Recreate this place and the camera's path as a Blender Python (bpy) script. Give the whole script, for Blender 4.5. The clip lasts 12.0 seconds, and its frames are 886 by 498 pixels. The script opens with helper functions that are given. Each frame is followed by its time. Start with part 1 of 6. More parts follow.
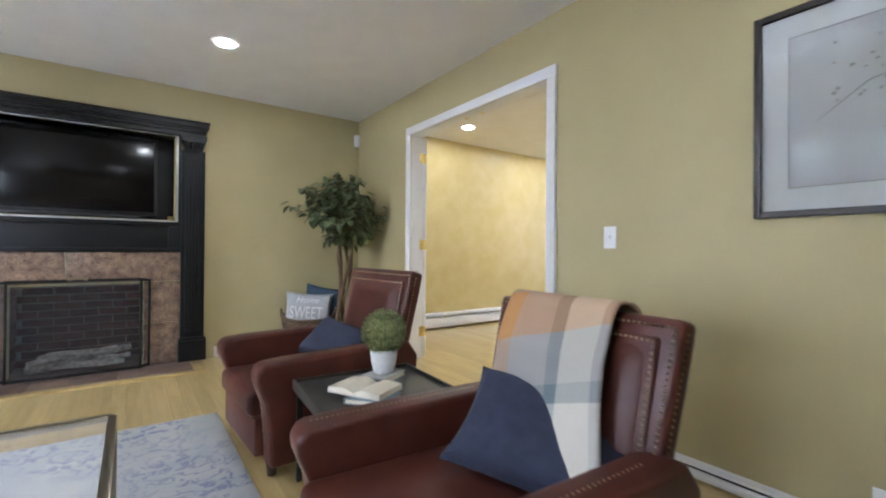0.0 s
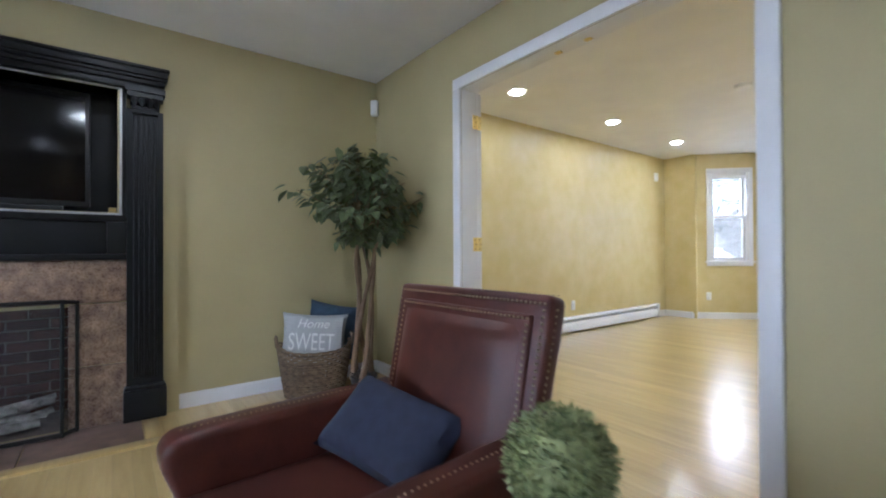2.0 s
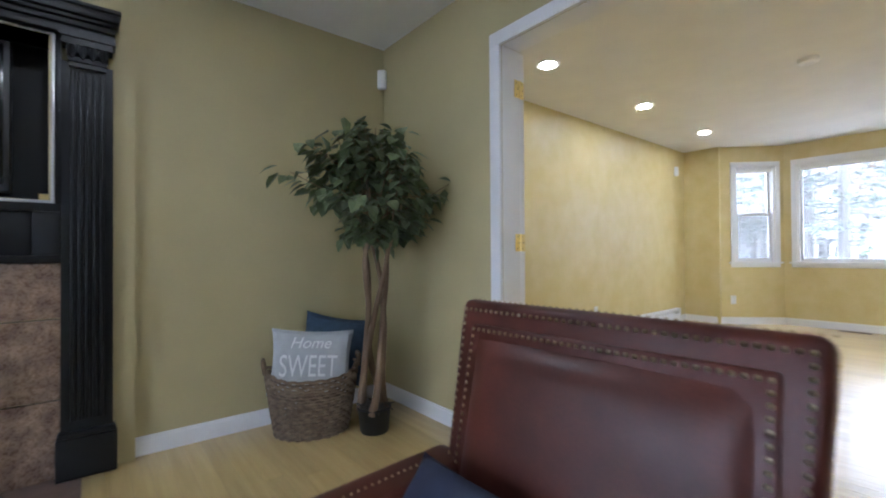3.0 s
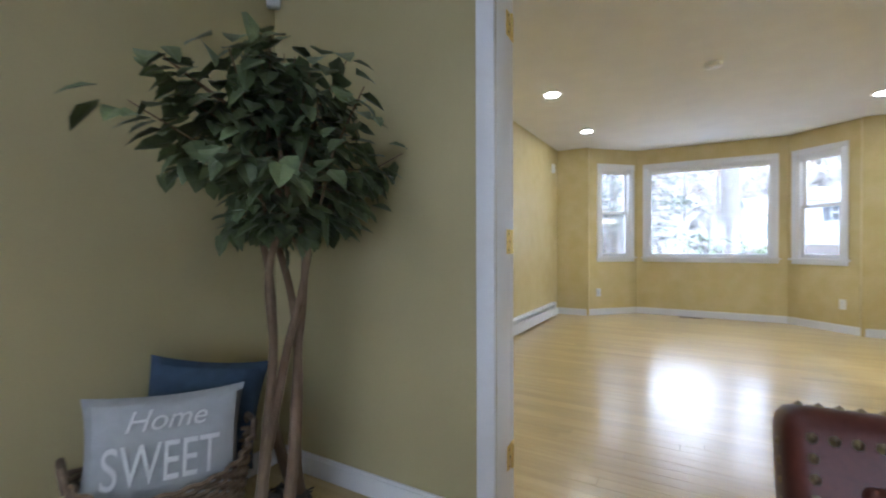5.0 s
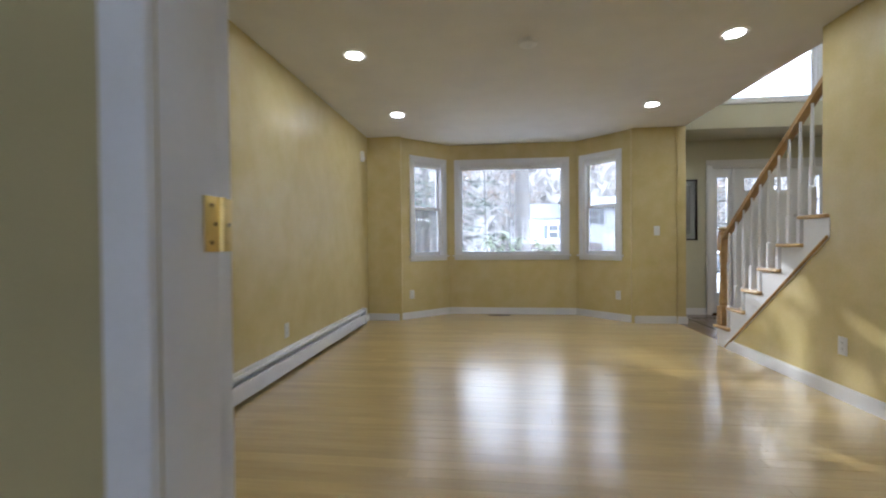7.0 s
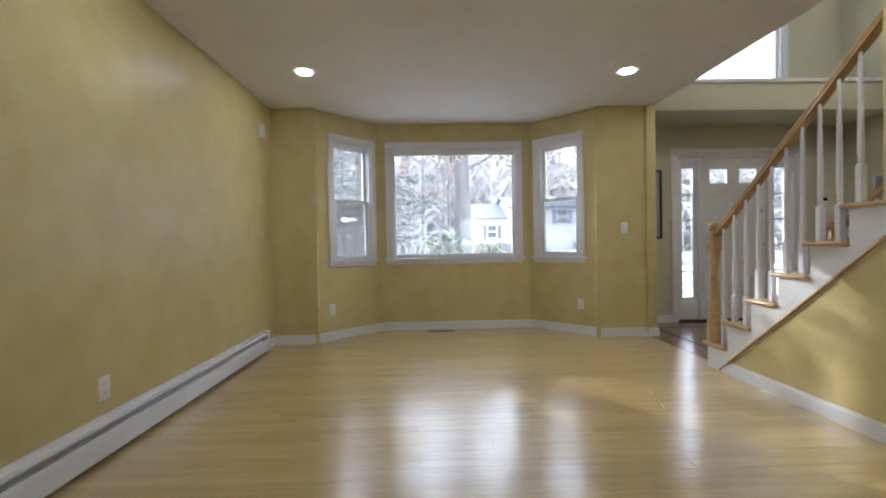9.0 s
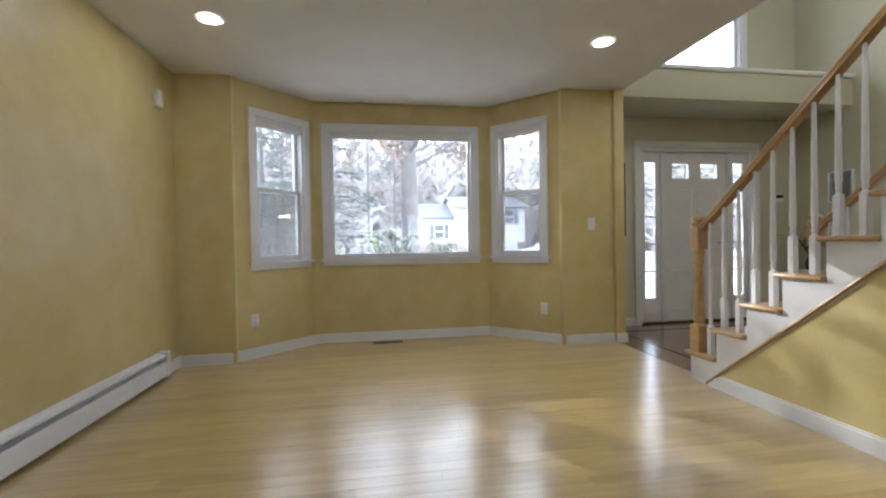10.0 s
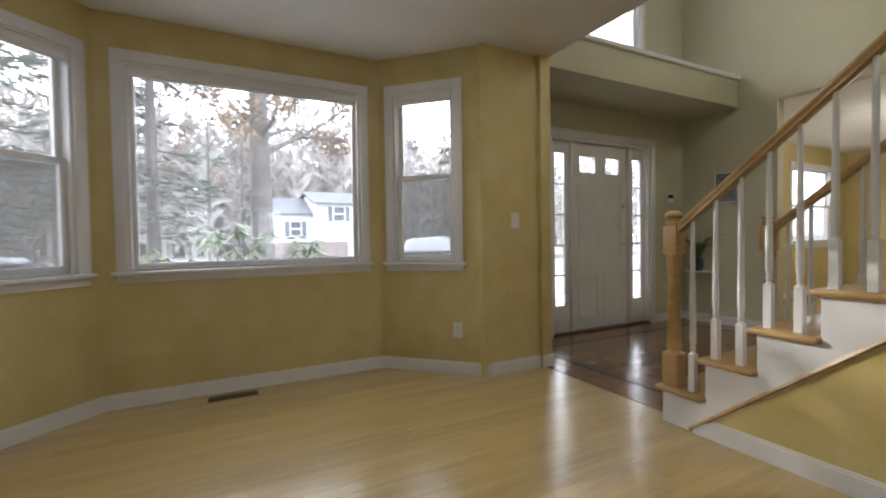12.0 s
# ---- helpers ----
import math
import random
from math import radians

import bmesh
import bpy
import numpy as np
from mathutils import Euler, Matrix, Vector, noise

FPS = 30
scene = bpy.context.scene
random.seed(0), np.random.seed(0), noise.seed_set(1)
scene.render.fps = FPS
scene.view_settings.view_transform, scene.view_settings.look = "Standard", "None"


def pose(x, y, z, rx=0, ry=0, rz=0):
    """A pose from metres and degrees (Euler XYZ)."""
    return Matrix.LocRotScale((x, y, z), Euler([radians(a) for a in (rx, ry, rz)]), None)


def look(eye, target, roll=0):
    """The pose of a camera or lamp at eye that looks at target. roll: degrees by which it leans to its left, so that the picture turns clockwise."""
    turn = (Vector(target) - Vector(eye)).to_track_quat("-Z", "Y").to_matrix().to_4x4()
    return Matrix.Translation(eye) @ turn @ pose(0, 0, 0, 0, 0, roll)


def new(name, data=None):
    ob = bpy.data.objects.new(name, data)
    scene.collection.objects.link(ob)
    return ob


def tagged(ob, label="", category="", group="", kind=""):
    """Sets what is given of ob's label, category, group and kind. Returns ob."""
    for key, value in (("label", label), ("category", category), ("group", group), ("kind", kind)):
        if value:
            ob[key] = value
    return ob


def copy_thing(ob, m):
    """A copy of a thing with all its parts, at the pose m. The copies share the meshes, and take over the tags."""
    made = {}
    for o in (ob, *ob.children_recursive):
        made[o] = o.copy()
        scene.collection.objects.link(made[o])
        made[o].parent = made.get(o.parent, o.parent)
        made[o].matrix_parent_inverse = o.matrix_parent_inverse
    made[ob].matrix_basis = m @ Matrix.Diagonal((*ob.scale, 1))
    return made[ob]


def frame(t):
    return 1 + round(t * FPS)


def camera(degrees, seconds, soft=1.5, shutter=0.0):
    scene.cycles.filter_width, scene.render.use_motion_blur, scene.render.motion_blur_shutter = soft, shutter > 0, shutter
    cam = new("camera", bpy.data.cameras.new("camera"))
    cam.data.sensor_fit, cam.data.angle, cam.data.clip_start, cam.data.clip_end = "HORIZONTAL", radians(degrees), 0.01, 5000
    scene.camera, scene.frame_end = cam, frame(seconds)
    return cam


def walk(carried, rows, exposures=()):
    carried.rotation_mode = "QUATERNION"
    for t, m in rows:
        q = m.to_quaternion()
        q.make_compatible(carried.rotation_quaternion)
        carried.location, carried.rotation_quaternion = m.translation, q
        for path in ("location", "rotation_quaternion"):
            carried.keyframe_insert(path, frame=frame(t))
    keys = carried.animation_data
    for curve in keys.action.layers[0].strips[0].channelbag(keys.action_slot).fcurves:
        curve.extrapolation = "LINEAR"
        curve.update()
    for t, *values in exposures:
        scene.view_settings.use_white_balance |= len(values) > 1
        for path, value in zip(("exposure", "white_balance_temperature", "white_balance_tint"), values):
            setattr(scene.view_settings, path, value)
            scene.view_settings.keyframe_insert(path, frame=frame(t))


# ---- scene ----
cam = camera(91.4, 12.0, soft=2.0, shutter=0.5)
PATH = [
    (0, (-0.041, 0.124, 0.99), (1.127, 1.748, 1.001), 0.4),
    (0.5, (0.041, 0.418, 0.997), (1.209, 2.042, 1.014), 0.2),
    (1, (0.124, 0.734, 0.99), (1.301, 2.351, 1.0), -0.0),
    (1.5, (0.214, 1.052, 0.991), (1.401, 2.662, 1.015), -0.1),
    (2, (0.256, 1.364, 0.999), (1.462, 2.959, 1.015), -0.3),
    (2.5, (0.341, 1.69, 0.998), (1.557, 3.278, 1.012), -0.4),
    (4.5, (0.56, 2.723, 1.021), (2.157, 3.927, 1.024), -0.2),
    (5, (0.627, 2.899, 1.04), (2.357, 3.902, 1.02), -0.2),
    (5.5, (0.736, 2.978, 1.0), (2.571, 3.773, 0.999), -0.1),
    (6, (0.964, 3.052, 0.989), (2.882, 3.617, 0.975), -0.1),
    (6.5, (1.213, 3.074, 1.03), (3.181, 3.43, 0.999), -0.5),
    (7, (1.477, 3.044, 1.015), (3.465, 3.262, 0.991), -0.5),
    (7.5, (1.757, 3.052, 1.026), (3.753, 3.175, 0.998), -0.7),
    (9.5, (2.903, 3.051, 1.005), (4.896, 2.886, 0.982), -1.0),
    (10, (3.227, 3.039, 0.992), (5.202, 2.73, 0.965), -1.0),
    (10.5, (3.513, 3.047, 1.012), (5.461, 2.595, 0.98), -0.9),
    (11, (3.815, 3.083, 1.022), (5.721, 2.479, 0.994), -1.0),
    (11.5, (4.134, 3.021, 0.999), (5.986, 2.266, 0.975), -0.9),
    (12, (4.442, 2.992, 1.024), (6.218, 2.072, 0.977), -0.9),
]
walk(cam, [(t, look(eye, target, roll)) for t, eye, target, roll in PATH],
     [(0.0, 3.28, 5540, 10), (1.5, 3.0, 5200, 10), (2.5, 2.8, 5150, 10), (4.5, 2.6, 5220, 10), (5.5, 2.24, 5180, 10), (6.5, 1.94, 5300, 10), (9.5, 1.7, 5520, 10), (11.0, 1.6, 5750, 10), (12.0, 1.27, 6050, 10)])

# ---- light ----
world = bpy.data.worlds.new("world")
scene.world = world
world.use_nodes = True
wn = world.node_tree.nodes
wl = world.node_tree.links
sky = wn.new("ShaderNodeTexSky")
sky.sky_type = "NISHITA"
sky.sun_disc = False
sky.sun_elevation = radians(21)
sky.sun_rotation = radians(58)
sky.air_density, sky.dust_density, sky.ozone_density = 1.0, 6.0, 1.0
soft_sky = wn.new("ShaderNodeMixRGB")
soft_sky.inputs[0].default_value = 0.72
soft_sky.inputs[2].default_value = (20.0, 20.5, 21.5, 1)
wl.new(sky.outputs[0], soft_sky.inputs[1])
wl.new(soft_sky.outputs[0], wn["Background"].inputs[0])
wn["Background"].inputs[1].default_value = 0.15

sun = new("sun", bpy.data.lights.new("sun", "SUN"))
sun.data.energy, sun.data.angle, sun.data.color = 1.2, radians(0.6), (1.0, 0.93, 0.82)
sun.matrix_world = look((0, 0, 20), (-8.5, -5.2, 16.2))


# ---- materials ----
def srgb(r, g, b):
    return tuple(((c / 255 + 0.055) / 1.055) ** 2.4 if c > 10 else c / 3295 for c in (r, g, b)) + (1,)


def mat(name, base, rough=0.5, metal=0.0, vary=0.12, scale=6.0, fine=60.0, bump=0.08, stretch=(1, 1, 1), base2=None, coat=0.0, spec=0.5, per_piece=0.0, detail=6.0, bumpdist=0.004):
    """A surface with grain at two scales, after the piece's own place."""
    m = bpy.data.materials.new(name)
    m.use_nodes = True
    nt = m.node_tree
    n, l = nt.nodes, nt.links
    b = n["Principled BSDF"]
    co = n.new("ShaderNodeTexCoord")
    mp = n.new("ShaderNodeMapping")
    mp.inputs["Scale"].default_value = stretch
    geo = n.new("ShaderNodeNewGeometry")
    l.new(geo.outputs["Position"], mp.inputs[0])
    big = n.new("ShaderNodeTexNoise")
    big.inputs["Scale"].default_value, big.inputs["Detail"].default_value = scale, detail
    small = n.new("ShaderNodeTexNoise")
    small.inputs["Scale"].default_value, small.inputs["Detail"].default_value = fine, 4.0
    l.new(mp.outputs[0], big.inputs["Vector"])
    l.new(mp.outputs[0], small.inputs["Vector"])
    ramp = n.new("ShaderNodeValToRGB")
    lo = base2 or tuple(c * (1 - vary) for c in base[:3]) + (1,)
    ramp.color_ramp.elements[0].position, ramp.color_ramp.elements[1].position = 0.32, 0.68
    ramp.color_ramp.elements[0].color, ramp.color_ramp.elements[1].color = lo, base
    l.new(big.outputs["Fac"], ramp.inputs[0])
    mul = n.new("ShaderNodeMixRGB")
    mul.blend_type, mul.inputs[0].default_value = "MULTIPLY", min(1.0, vary * 1.2)
    l.new(ramp.outputs[0], mul.inputs[1])
    l.new(small.outputs["Fac"], mul.inputs[2])
    out = mul.outputs[0]
    if per_piece:
        info = n.new("ShaderNodeObjectInfo")
        isl = n.new("ShaderNodeMath")
        isl.operation = "ADD"
        l.new(info.outputs["Random"], isl.inputs[0])
        l.new(geo.outputs["Random Per Island"], isl.inputs[1])
        fr = n.new("ShaderNodeMath")
        fr.operation = "FRACT"
        l.new(isl.outputs[0], fr.inputs[0])
        rng = n.new("ShaderNodeMapRange")
        rng.inputs[3].default_value, rng.inputs[4].default_value = 1 - per_piece, 1 + per_piece * 0.5
        l.new(fr.outputs[0], rng.inputs[0])
        hsv = n.new("ShaderNodeHueSaturation")
        l.new(rng.outputs[0], hsv.inputs["Value"])
        l.new(out, hsv.inputs["Color"])
        out = hsv.outputs[0]
    l.new(out, b.inputs["Base Color"])
    rr = n.new("ShaderNodeMapRange")
    rr.inputs[3].default_value, rr.inputs[4].default_value = max(0.02, rough - 0.06), min(1, rough + 0.06)
    l.new(small.outputs["Fac"], rr.inputs[0])
    l.new(rr.outputs[0], b.inputs["Roughness"])
    b.inputs["Metallic"].default_value = metal
    b.inputs["Specular IOR Level"].default_value = spec
    b.inputs["Coat Weight"].default_value = coat
    b.inputs["Coat Roughness"].default_value = 0.19
    if bump:
        bp = n.new("ShaderNodeBump")
        bp.inputs["Strength"].default_value, bp.inputs["Distance"].default_value = bump, bumpdist
        l.new(small.outputs["Fac"], bp.inputs["Height"])
        l.new(bp.outputs[0], b.inputs["Normal"])
    return m


def glow(name, color, strength):
    m = bpy.data.materials.new(name)
    m.use_nodes = True
    b = m.node_tree.nodes["Principled BSDF"]
    b.inputs["Base Color"].default_value = color
    b.inputs["Emission Color"].default_value = color
    b.inputs["Emission Strength"].default_value = strength
    return m


def clear(name, tint=(1, 1, 1, 1), rough=0.0):
    m = bpy.data.materials.new(name)
    m.use_nodes = True
    b = m.node_tree.nodes["Principled BSDF"]
    b.inputs["Base Color"].default_value = tint
    b.inputs["Transmission Weight"].default_value = 1.0
    b.inputs["Roughness"].default_value = rough
    b.inputs["IOR"].default_value = 1.45
    return m


M_KHAKI = mat("khaki wall paint", (0.465, 0.398, 0.208, 1), 0.62, vary=0.07, scale=2.5, fine=140, bump=0.06)
M_YELLOW = mat("mottled yellow wall glaze", (0.657, 0.549, 0.268, 1), 0.42, vary=0.12, scale=5, fine=70, bump=0.05, base2=(0.597, 0.484, 0.199, 1), detail=9)
M_SAGE = mat("pale sage wall paint", (0.60, 0.58, 0.44, 1), 0.6, vary=0.05, scale=2.5, fine=140, bump=0.05)
M_CEIL = mat("ceiling paint", (0.8, 0.79, 0.78, 1), 0.75, vary=0.05, scale=4, fine=90, bump=0.12)
M_TRIM = mat("white trim paint", (0.78, 0.78, 0.8, 1), 0.35, vary=0.05, scale=5, fine=80, bump=0.03)
M_WHITE = mat("white plastic", (0.8, 0.8, 0.8, 1), 0.35, vary=0.03, scale=9, fine=120, bump=0.0)
M_OAK = mat("honey oak strip floor", (0.66, 0.498, 0.215, 1), 0.34, vary=0.2, scale=2.2, fine=26, bump=0.03, stretch=(14, 1, 1), base2=(0.56, 0.402, 0.158, 1), coat=0.9, per_piece=0.12)
M_DARKOAK = mat("brown stained foyer floor", (0.3, 0.17, 0.09, 1), 0.22, vary=0.2, scale=2.2, fine=26, bump=0.03, stretch=(1, 14, 1), base2=(0.22, 0.12, 0.06, 1), coat=0.4, per_piece=0.2)
M_INLAY = mat("dark inlay strip", (0.06, 0.035, 0.025, 1), 0.22, vary=0.2, scale=4, fine=40, bump=0.02, coat=0.4)
M_SUB = mat("oak joint", (0.36, 0.25, 0.12, 1), 0.7, vary=0.2)
M_RAIL = mat("varnished oak rail", (0.55, 0.36, 0.15, 1), 0.32, vary=0.25, scale=5, fine=50, bump=0.05, stretch=(1, 6, 6), base2=(0.45, 0.27, 0.10, 1), coat=0.3)
M_BRASS = mat("brass", (0.75, 0.58, 0.22, 1), 0.3, 1.0, vary=0.1, scale=30, fine=200, bump=0.02)
M_BLACK = mat("black painted wood", (0.009, 0.009, 0.010, 1), 0.42, spec=0.3, vary=0.25, scale=6, fine=60, bump=0.05)
M_DARK = mat("dark gap", (0.03, 0.03, 0.03, 1), 0.7, vary=0.2)
M_GLASS = clear("window glass")
M_PICGLASS = clear("dull picture glass", rough=0.02)
M_PICGLASS.node_tree.nodes["Principled BSDF"].inputs["IOR"].default_value = 1.22
gn, gl = M_GLASS.node_tree.nodes, M_GLASS.node_tree.links
glare, glare_mix = gn.new("ShaderNodeBsdfTranslucent"), gn.new("ShaderNodeMixShader")
glare.inputs["Color"].default_value = (0.9, 0.9, 0.9, 1)
glare_mix.inputs[0].default_value = 0.022      # veiling glare put into the panes, lifts the darks of the view
gl.new(gn["Principled BSDF"].outputs[0], glare_mix.inputs[1])
gl.new(glare.outputs[0], glare_mix.inputs[2])
gl.new(glare_mix.outputs[0], gn["Material Output"].inputs[0])
M_LAMP = glow("downlight", (1.0, 0.96, 0.9, 1), 36.0)
M_STEEL = mat("brushed metal", (0.6, 0.6, 0.62, 1), 0.35, 1.0, vary=0.1, scale=20, fine=150, bump=0.03)
M_GRILLE = mat("bronze grille", (0.12, 0.08, 0.05, 1), 0.4, 0.6, vary=0.2, scale=20)


def veil(name, share, tone):
    """A fine woven screen: mostly open."""
    m = bpy.data.materials.new(name)
    m.use_nodes = True
    n, l = m.node_tree.nodes, m.node_tree.links
    tr = n.new("ShaderNodeBsdfTransparent")
    mx = n.new("ShaderNodeMixShader")
    mx.inputs[0].default_value = share
    b = n["Principled BSDF"]
    b.inputs["Base Color"].default_value = (tone, tone, tone, 1)
    b.inputs["Roughness"].default_value = 0.7
    l.new(tr.outputs[0], mx.inputs[1])
    l.new(b.outputs[0], mx.inputs[2])
    l.new(mx.outputs[0], n["Material Output"].inputs[0])
    return m


M_VEIL = veil("insect screen", 0.42, 0.16)
M_TABLEGLASS = veil("thin table glass", 0.10, 0.75)
M_TABLEGLASS.node_tree.nodes["Principled BSDF"].inputs["Roughness"].default_value = 0.03


# ---- building helpers ----
def box(bm, x0, y0, z0, x1, y1, z1, m=None):
    """An axis-aligned block in bm, moved by m."""
    vs = [bm.verts.new(Vector(p) if m is None else m @ Vector(p)) for p in
          ((x0, y0, z0), (x1, y0, z0), (x1, y1, z0), (x0, y1, z0), (x0, y0, z1), (x1, y0, z1), (x1, y1, z1), (x0, y1, z1))]
    for f in ((0, 3, 2, 1), (4, 5, 6, 7), (0, 1, 5, 4), (1, 2, 6, 5), (2, 3, 7, 6), (3, 0, 4, 7)):
        bm.faces.new([vs[i] for i in f])
    return vs


def soft(bm, width, segments=2):
    """Rounds all sharp edges of bm."""
    bmesh.ops.recalc_face_normals(bm, faces=bm.faces)
    es = [e for e in bm.edges if len(e.link_faces) == 2 and e.calc_face_angle(0) > 0.5]
    bmesh.ops.bevel(bm, geom=es, offset=width, segments=segments, profile=0.5, affect="EDGES", clamp_overlap=True)
    return bm


def mesh(name, bm, material, smooth=True):
    me = bpy.data.meshes.new(name)
    bmesh.ops.recalc_face_normals(bm, faces=bm.faces)
    bm.to_mesh(me)
    bm.free()
    me.materials.append(material)
    if smooth:
        me.shade_smooth()
        me.set_sharp_from_angle(angle=radians(38))
    return me


def part(name, bm, material, parent=None, label="", smooth=True):
    ob = new(name, mesh(name, bm, material, smooth))
    if parent is not None:
        ob.parent = parent
    return tagged(ob, label)


def rbox(x0, y0, z0, x1, y1, z1, r=0.004, seg=2, m=None):
    bm = bmesh.new()
    box(bm, x0, y0, z0, x1, y1, z1, m)
    return soft(bm, r, seg)


def lathe(profile, seg=20, m=None, bm=None):
    """A turned body from (radius, height) pairs, bottom to top."""
    bm = bm or bmesh.new()
    rings = []
    for r, z in profile:
        rings.append([bm.verts.new((m or Matrix()) @ Vector((r * math.cos(2 * math.pi * i / seg), r * math.sin(2 * math.pi * i / seg), z))) for i in range(seg)])
    for a, b in zip(rings, rings[1:]):
        for i in range(seg):
            bm.faces.new((a[i], a[(i + 1) % seg], b[(i + 1) % seg], b[i]))
    bm.faces.new(rings[0][::-1])
    bm.faces.new(rings[-1])
    return bm


def empty(name, m, label, category, group="", kind=""):
    e = new(name)
    e.matrix_world = m
    return tagged(e, label, category, group, kind)


def plan(p0, p1):
    """The frame of a wall from p0 to p1: x along it, y into the room, z up."""
    u = Vector((p1[0] - p0[0], p1[1] - p0[1], 0))
    n = u.length
    u.normalize()
    m = Matrix(((u.x, -u.y, 0, p0[0]), (u.y, u.x, 0, p0[1]), (0, 0, 1, 0), (0, 0, 0, 1)))
    return m, n


def wall(name, p0, p1, material, z0=0.0, z1=2.44, thick=0.12, holes=(), label="", ext=(0, 0)):
    m, n = plan(p0, p1)
    z0 = -0.15 if z0 == 0 else z0
    holes = [(a, b, max(c, z0), d) for a, b, c, d in holes]
    xs = sorted({-ext[0], n + ext[1], *[h[0] for h in holes], *[h[1] for h in holes]})
    zs = sorted({z0, z1, *[h[2] for h in holes], *[h[3] for h in holes]})
    bm = bmesh.new()
    solid = {(i, k) for i in range(len(xs) - 1) for k in range(len(zs) - 1)
             if not any(h[0] < (xs[i] + xs[i + 1]) / 2 < h[1] and h[2] < (zs[k] + zs[k + 1]) / 2 < h[3] for h in holes)}
    known = {}
    def at(i, k, d):
        if (i, k, d) not in known:
            known[i, k, d] = bm.verts.new(m @ Vector((xs[i], -thick * d, zs[k])))
        return known[i, k, d]
    for i, k in solid:
        for d in (0, 1):
            q = [at(i, k, d), at(i + 1, k, d), at(i + 1, k + 1, d), at(i, k + 1, d)]
            bm.faces.new(q if d else q[::-1])
        for di, dk, e in ((-1, 0, ((0, 0), (0, 1))), (1, 0, ((1, 1), (1, 0))), (0, -1, ((1, 0), (0, 0))), (0, 1, ((0, 1), (1, 1)))):
            if (i + di, k + dk) not in solid:
                (a0, b0), (a1, b1) = e
                bm.faces.new((at(i + a0, k + b0, 0), at(i + a1, k + b1, 0), at(i + a1, k + b1, 1), at(i + a0, k + b0, 1)))
    ob = part(name, bm, material, None, smooth=False)
    return tagged(ob, label or "plain painted wall", "wall", kind="structure")


def baseboard(p0, p1, high=0.092, s0=0.0, s1=0.0):
    m, n = plan(p0, p1)
    bm = bmesh.new()
    box(bm, -s0, 0.0, 0.0, n + s1, 0.014, high - 0.012, m)
    box(bm, -s0, 0.0, high - 0.012, n + s1, 0.008, high, m)
    ob = part("baseboard", bm, M_TRIM, smooth=False)
    return tagged(ob, "white painted wooden baseboard along the wall", "baseboard", kind="structure")


def window(name, p0, p1, s0, s1, z0, z1, double=True, thick=0.12, casing=0.065, shade=True, sill=True):
    """A window in the wall p0-p1: casing, stool, jambs, sashes and panes; s and z are the opening."""
    m, n = plan(p0, p1)
    w = empty(name, m, "white framed double-hung window with clear panes" if double else "wide white framed picture window with one clear pane", "window", kind="structure")
    c = casing
    def bit(nm, x0, y0, a0, x1, y1, a1, material=M_TRIM, r=0.003, parent=w, label=""):
        return part(nm, rbox(x0, y0, a0, x1, y1, a1, r), material, parent, label)
    bit("casing", s0 - c, 0.001, z0, s0, 0.018, z1)
    bit("casing", s1, 0.001, z0, s1 + c, 0.018, z1)
    bit("casing", s0 - c, 0.001, z1, s1 + c, 0.018, z1 + c)
    if sill:
        bit("sill", s0 - c - 0.02, -0.03, z0 - 0.022, s1 + c + 0.02, 0.045, z0)
        bit("apron", s0 - c, 0.001, z0 - 0.072, s1 + c, 0.014, z0 - 0.022)
    j = 0.018
    bit("jamb", s0, -thick, z0, s0 + j, 0.001, z1)
    bit("jamb", s1 - j, -thick, z0, s1, 0.001, z1)
    bit("head", s0 + j, -thick, z1 - j, s1 - j, 0.001, z1)
    bit("stool", s0 + j, -thick, z0, s1 - j, -0.03, z0 + j)
    def sash(a0, a1, y, rail=0.035):
        x0, x1 = s0 + j, s1 - j
        sh = part("sash", rbox(x0, y - 0.016, a0, x0 + rail, y + 0.016, a1, 0.003), M_TRIM, w)
        for q in ((x1 - rail, a0, x1, a1), (x0 + rail, a0, x1 - rail, a0 + rail), (x0 + rail, a1 - rail, x1 - rail, a1)):
            part("sash_rail", rbox(q[0], y - 0.016, q[1], q[2], y + 0.016, q[3], 0.003), M_TRIM, sh)
        bm = bmesh.new()
        box(bm, x0 + rail, y - 0.002, a0 + rail, x1 - rail, y + 0.002, a1 - rail)
        g = part("pane", bm, M_GLASS, sh, smooth=False)
        g.visible_shadow = False
        return sh
    top = z1 - j
    if double:
        mid = z0 + (z1 - z0) * 0.50
        sash(mid - 0.015, top, -0.085)
        lower = sash(z0 + j, mid + 0.02, -0.05)
        sc = part("insect_screen", (lambda b: (box(b, s0 + j, -0.112, z0 + j, s1 - j, -0.111, mid), b)[1])(bmesh.new()), M_VEIL, w, "grey insect screen", smooth=False)
        sc.visible_shadow = False
        part("latch", rbox((s0 + s1) / 2 - 0.03, -0.034, mid + 0.02, (s0 + s1) / 2 + 0.03, -0.012, mid + 0.032, 0.004), M_STEEL, lower)
    else:
        sash(z0 + j, top, -0.06, 0.03)
    if shade:
        r = part("roller_shade", rbox(s0 + j + 0.004, -0.03, z1 - j - 0.055, s1 - j - 0.004, -0.002, z1 - j, 0.012, 3), M_TRIM, w, "rolled-up white shade")
        part("shade_rail", rbox(s0 + j + 0.006, -0.022, z1 - j - 0.07, s1 - j - 0.006, -0.012, z1 - j - 0.055, 0.003), M_TRIM, w)
    return w


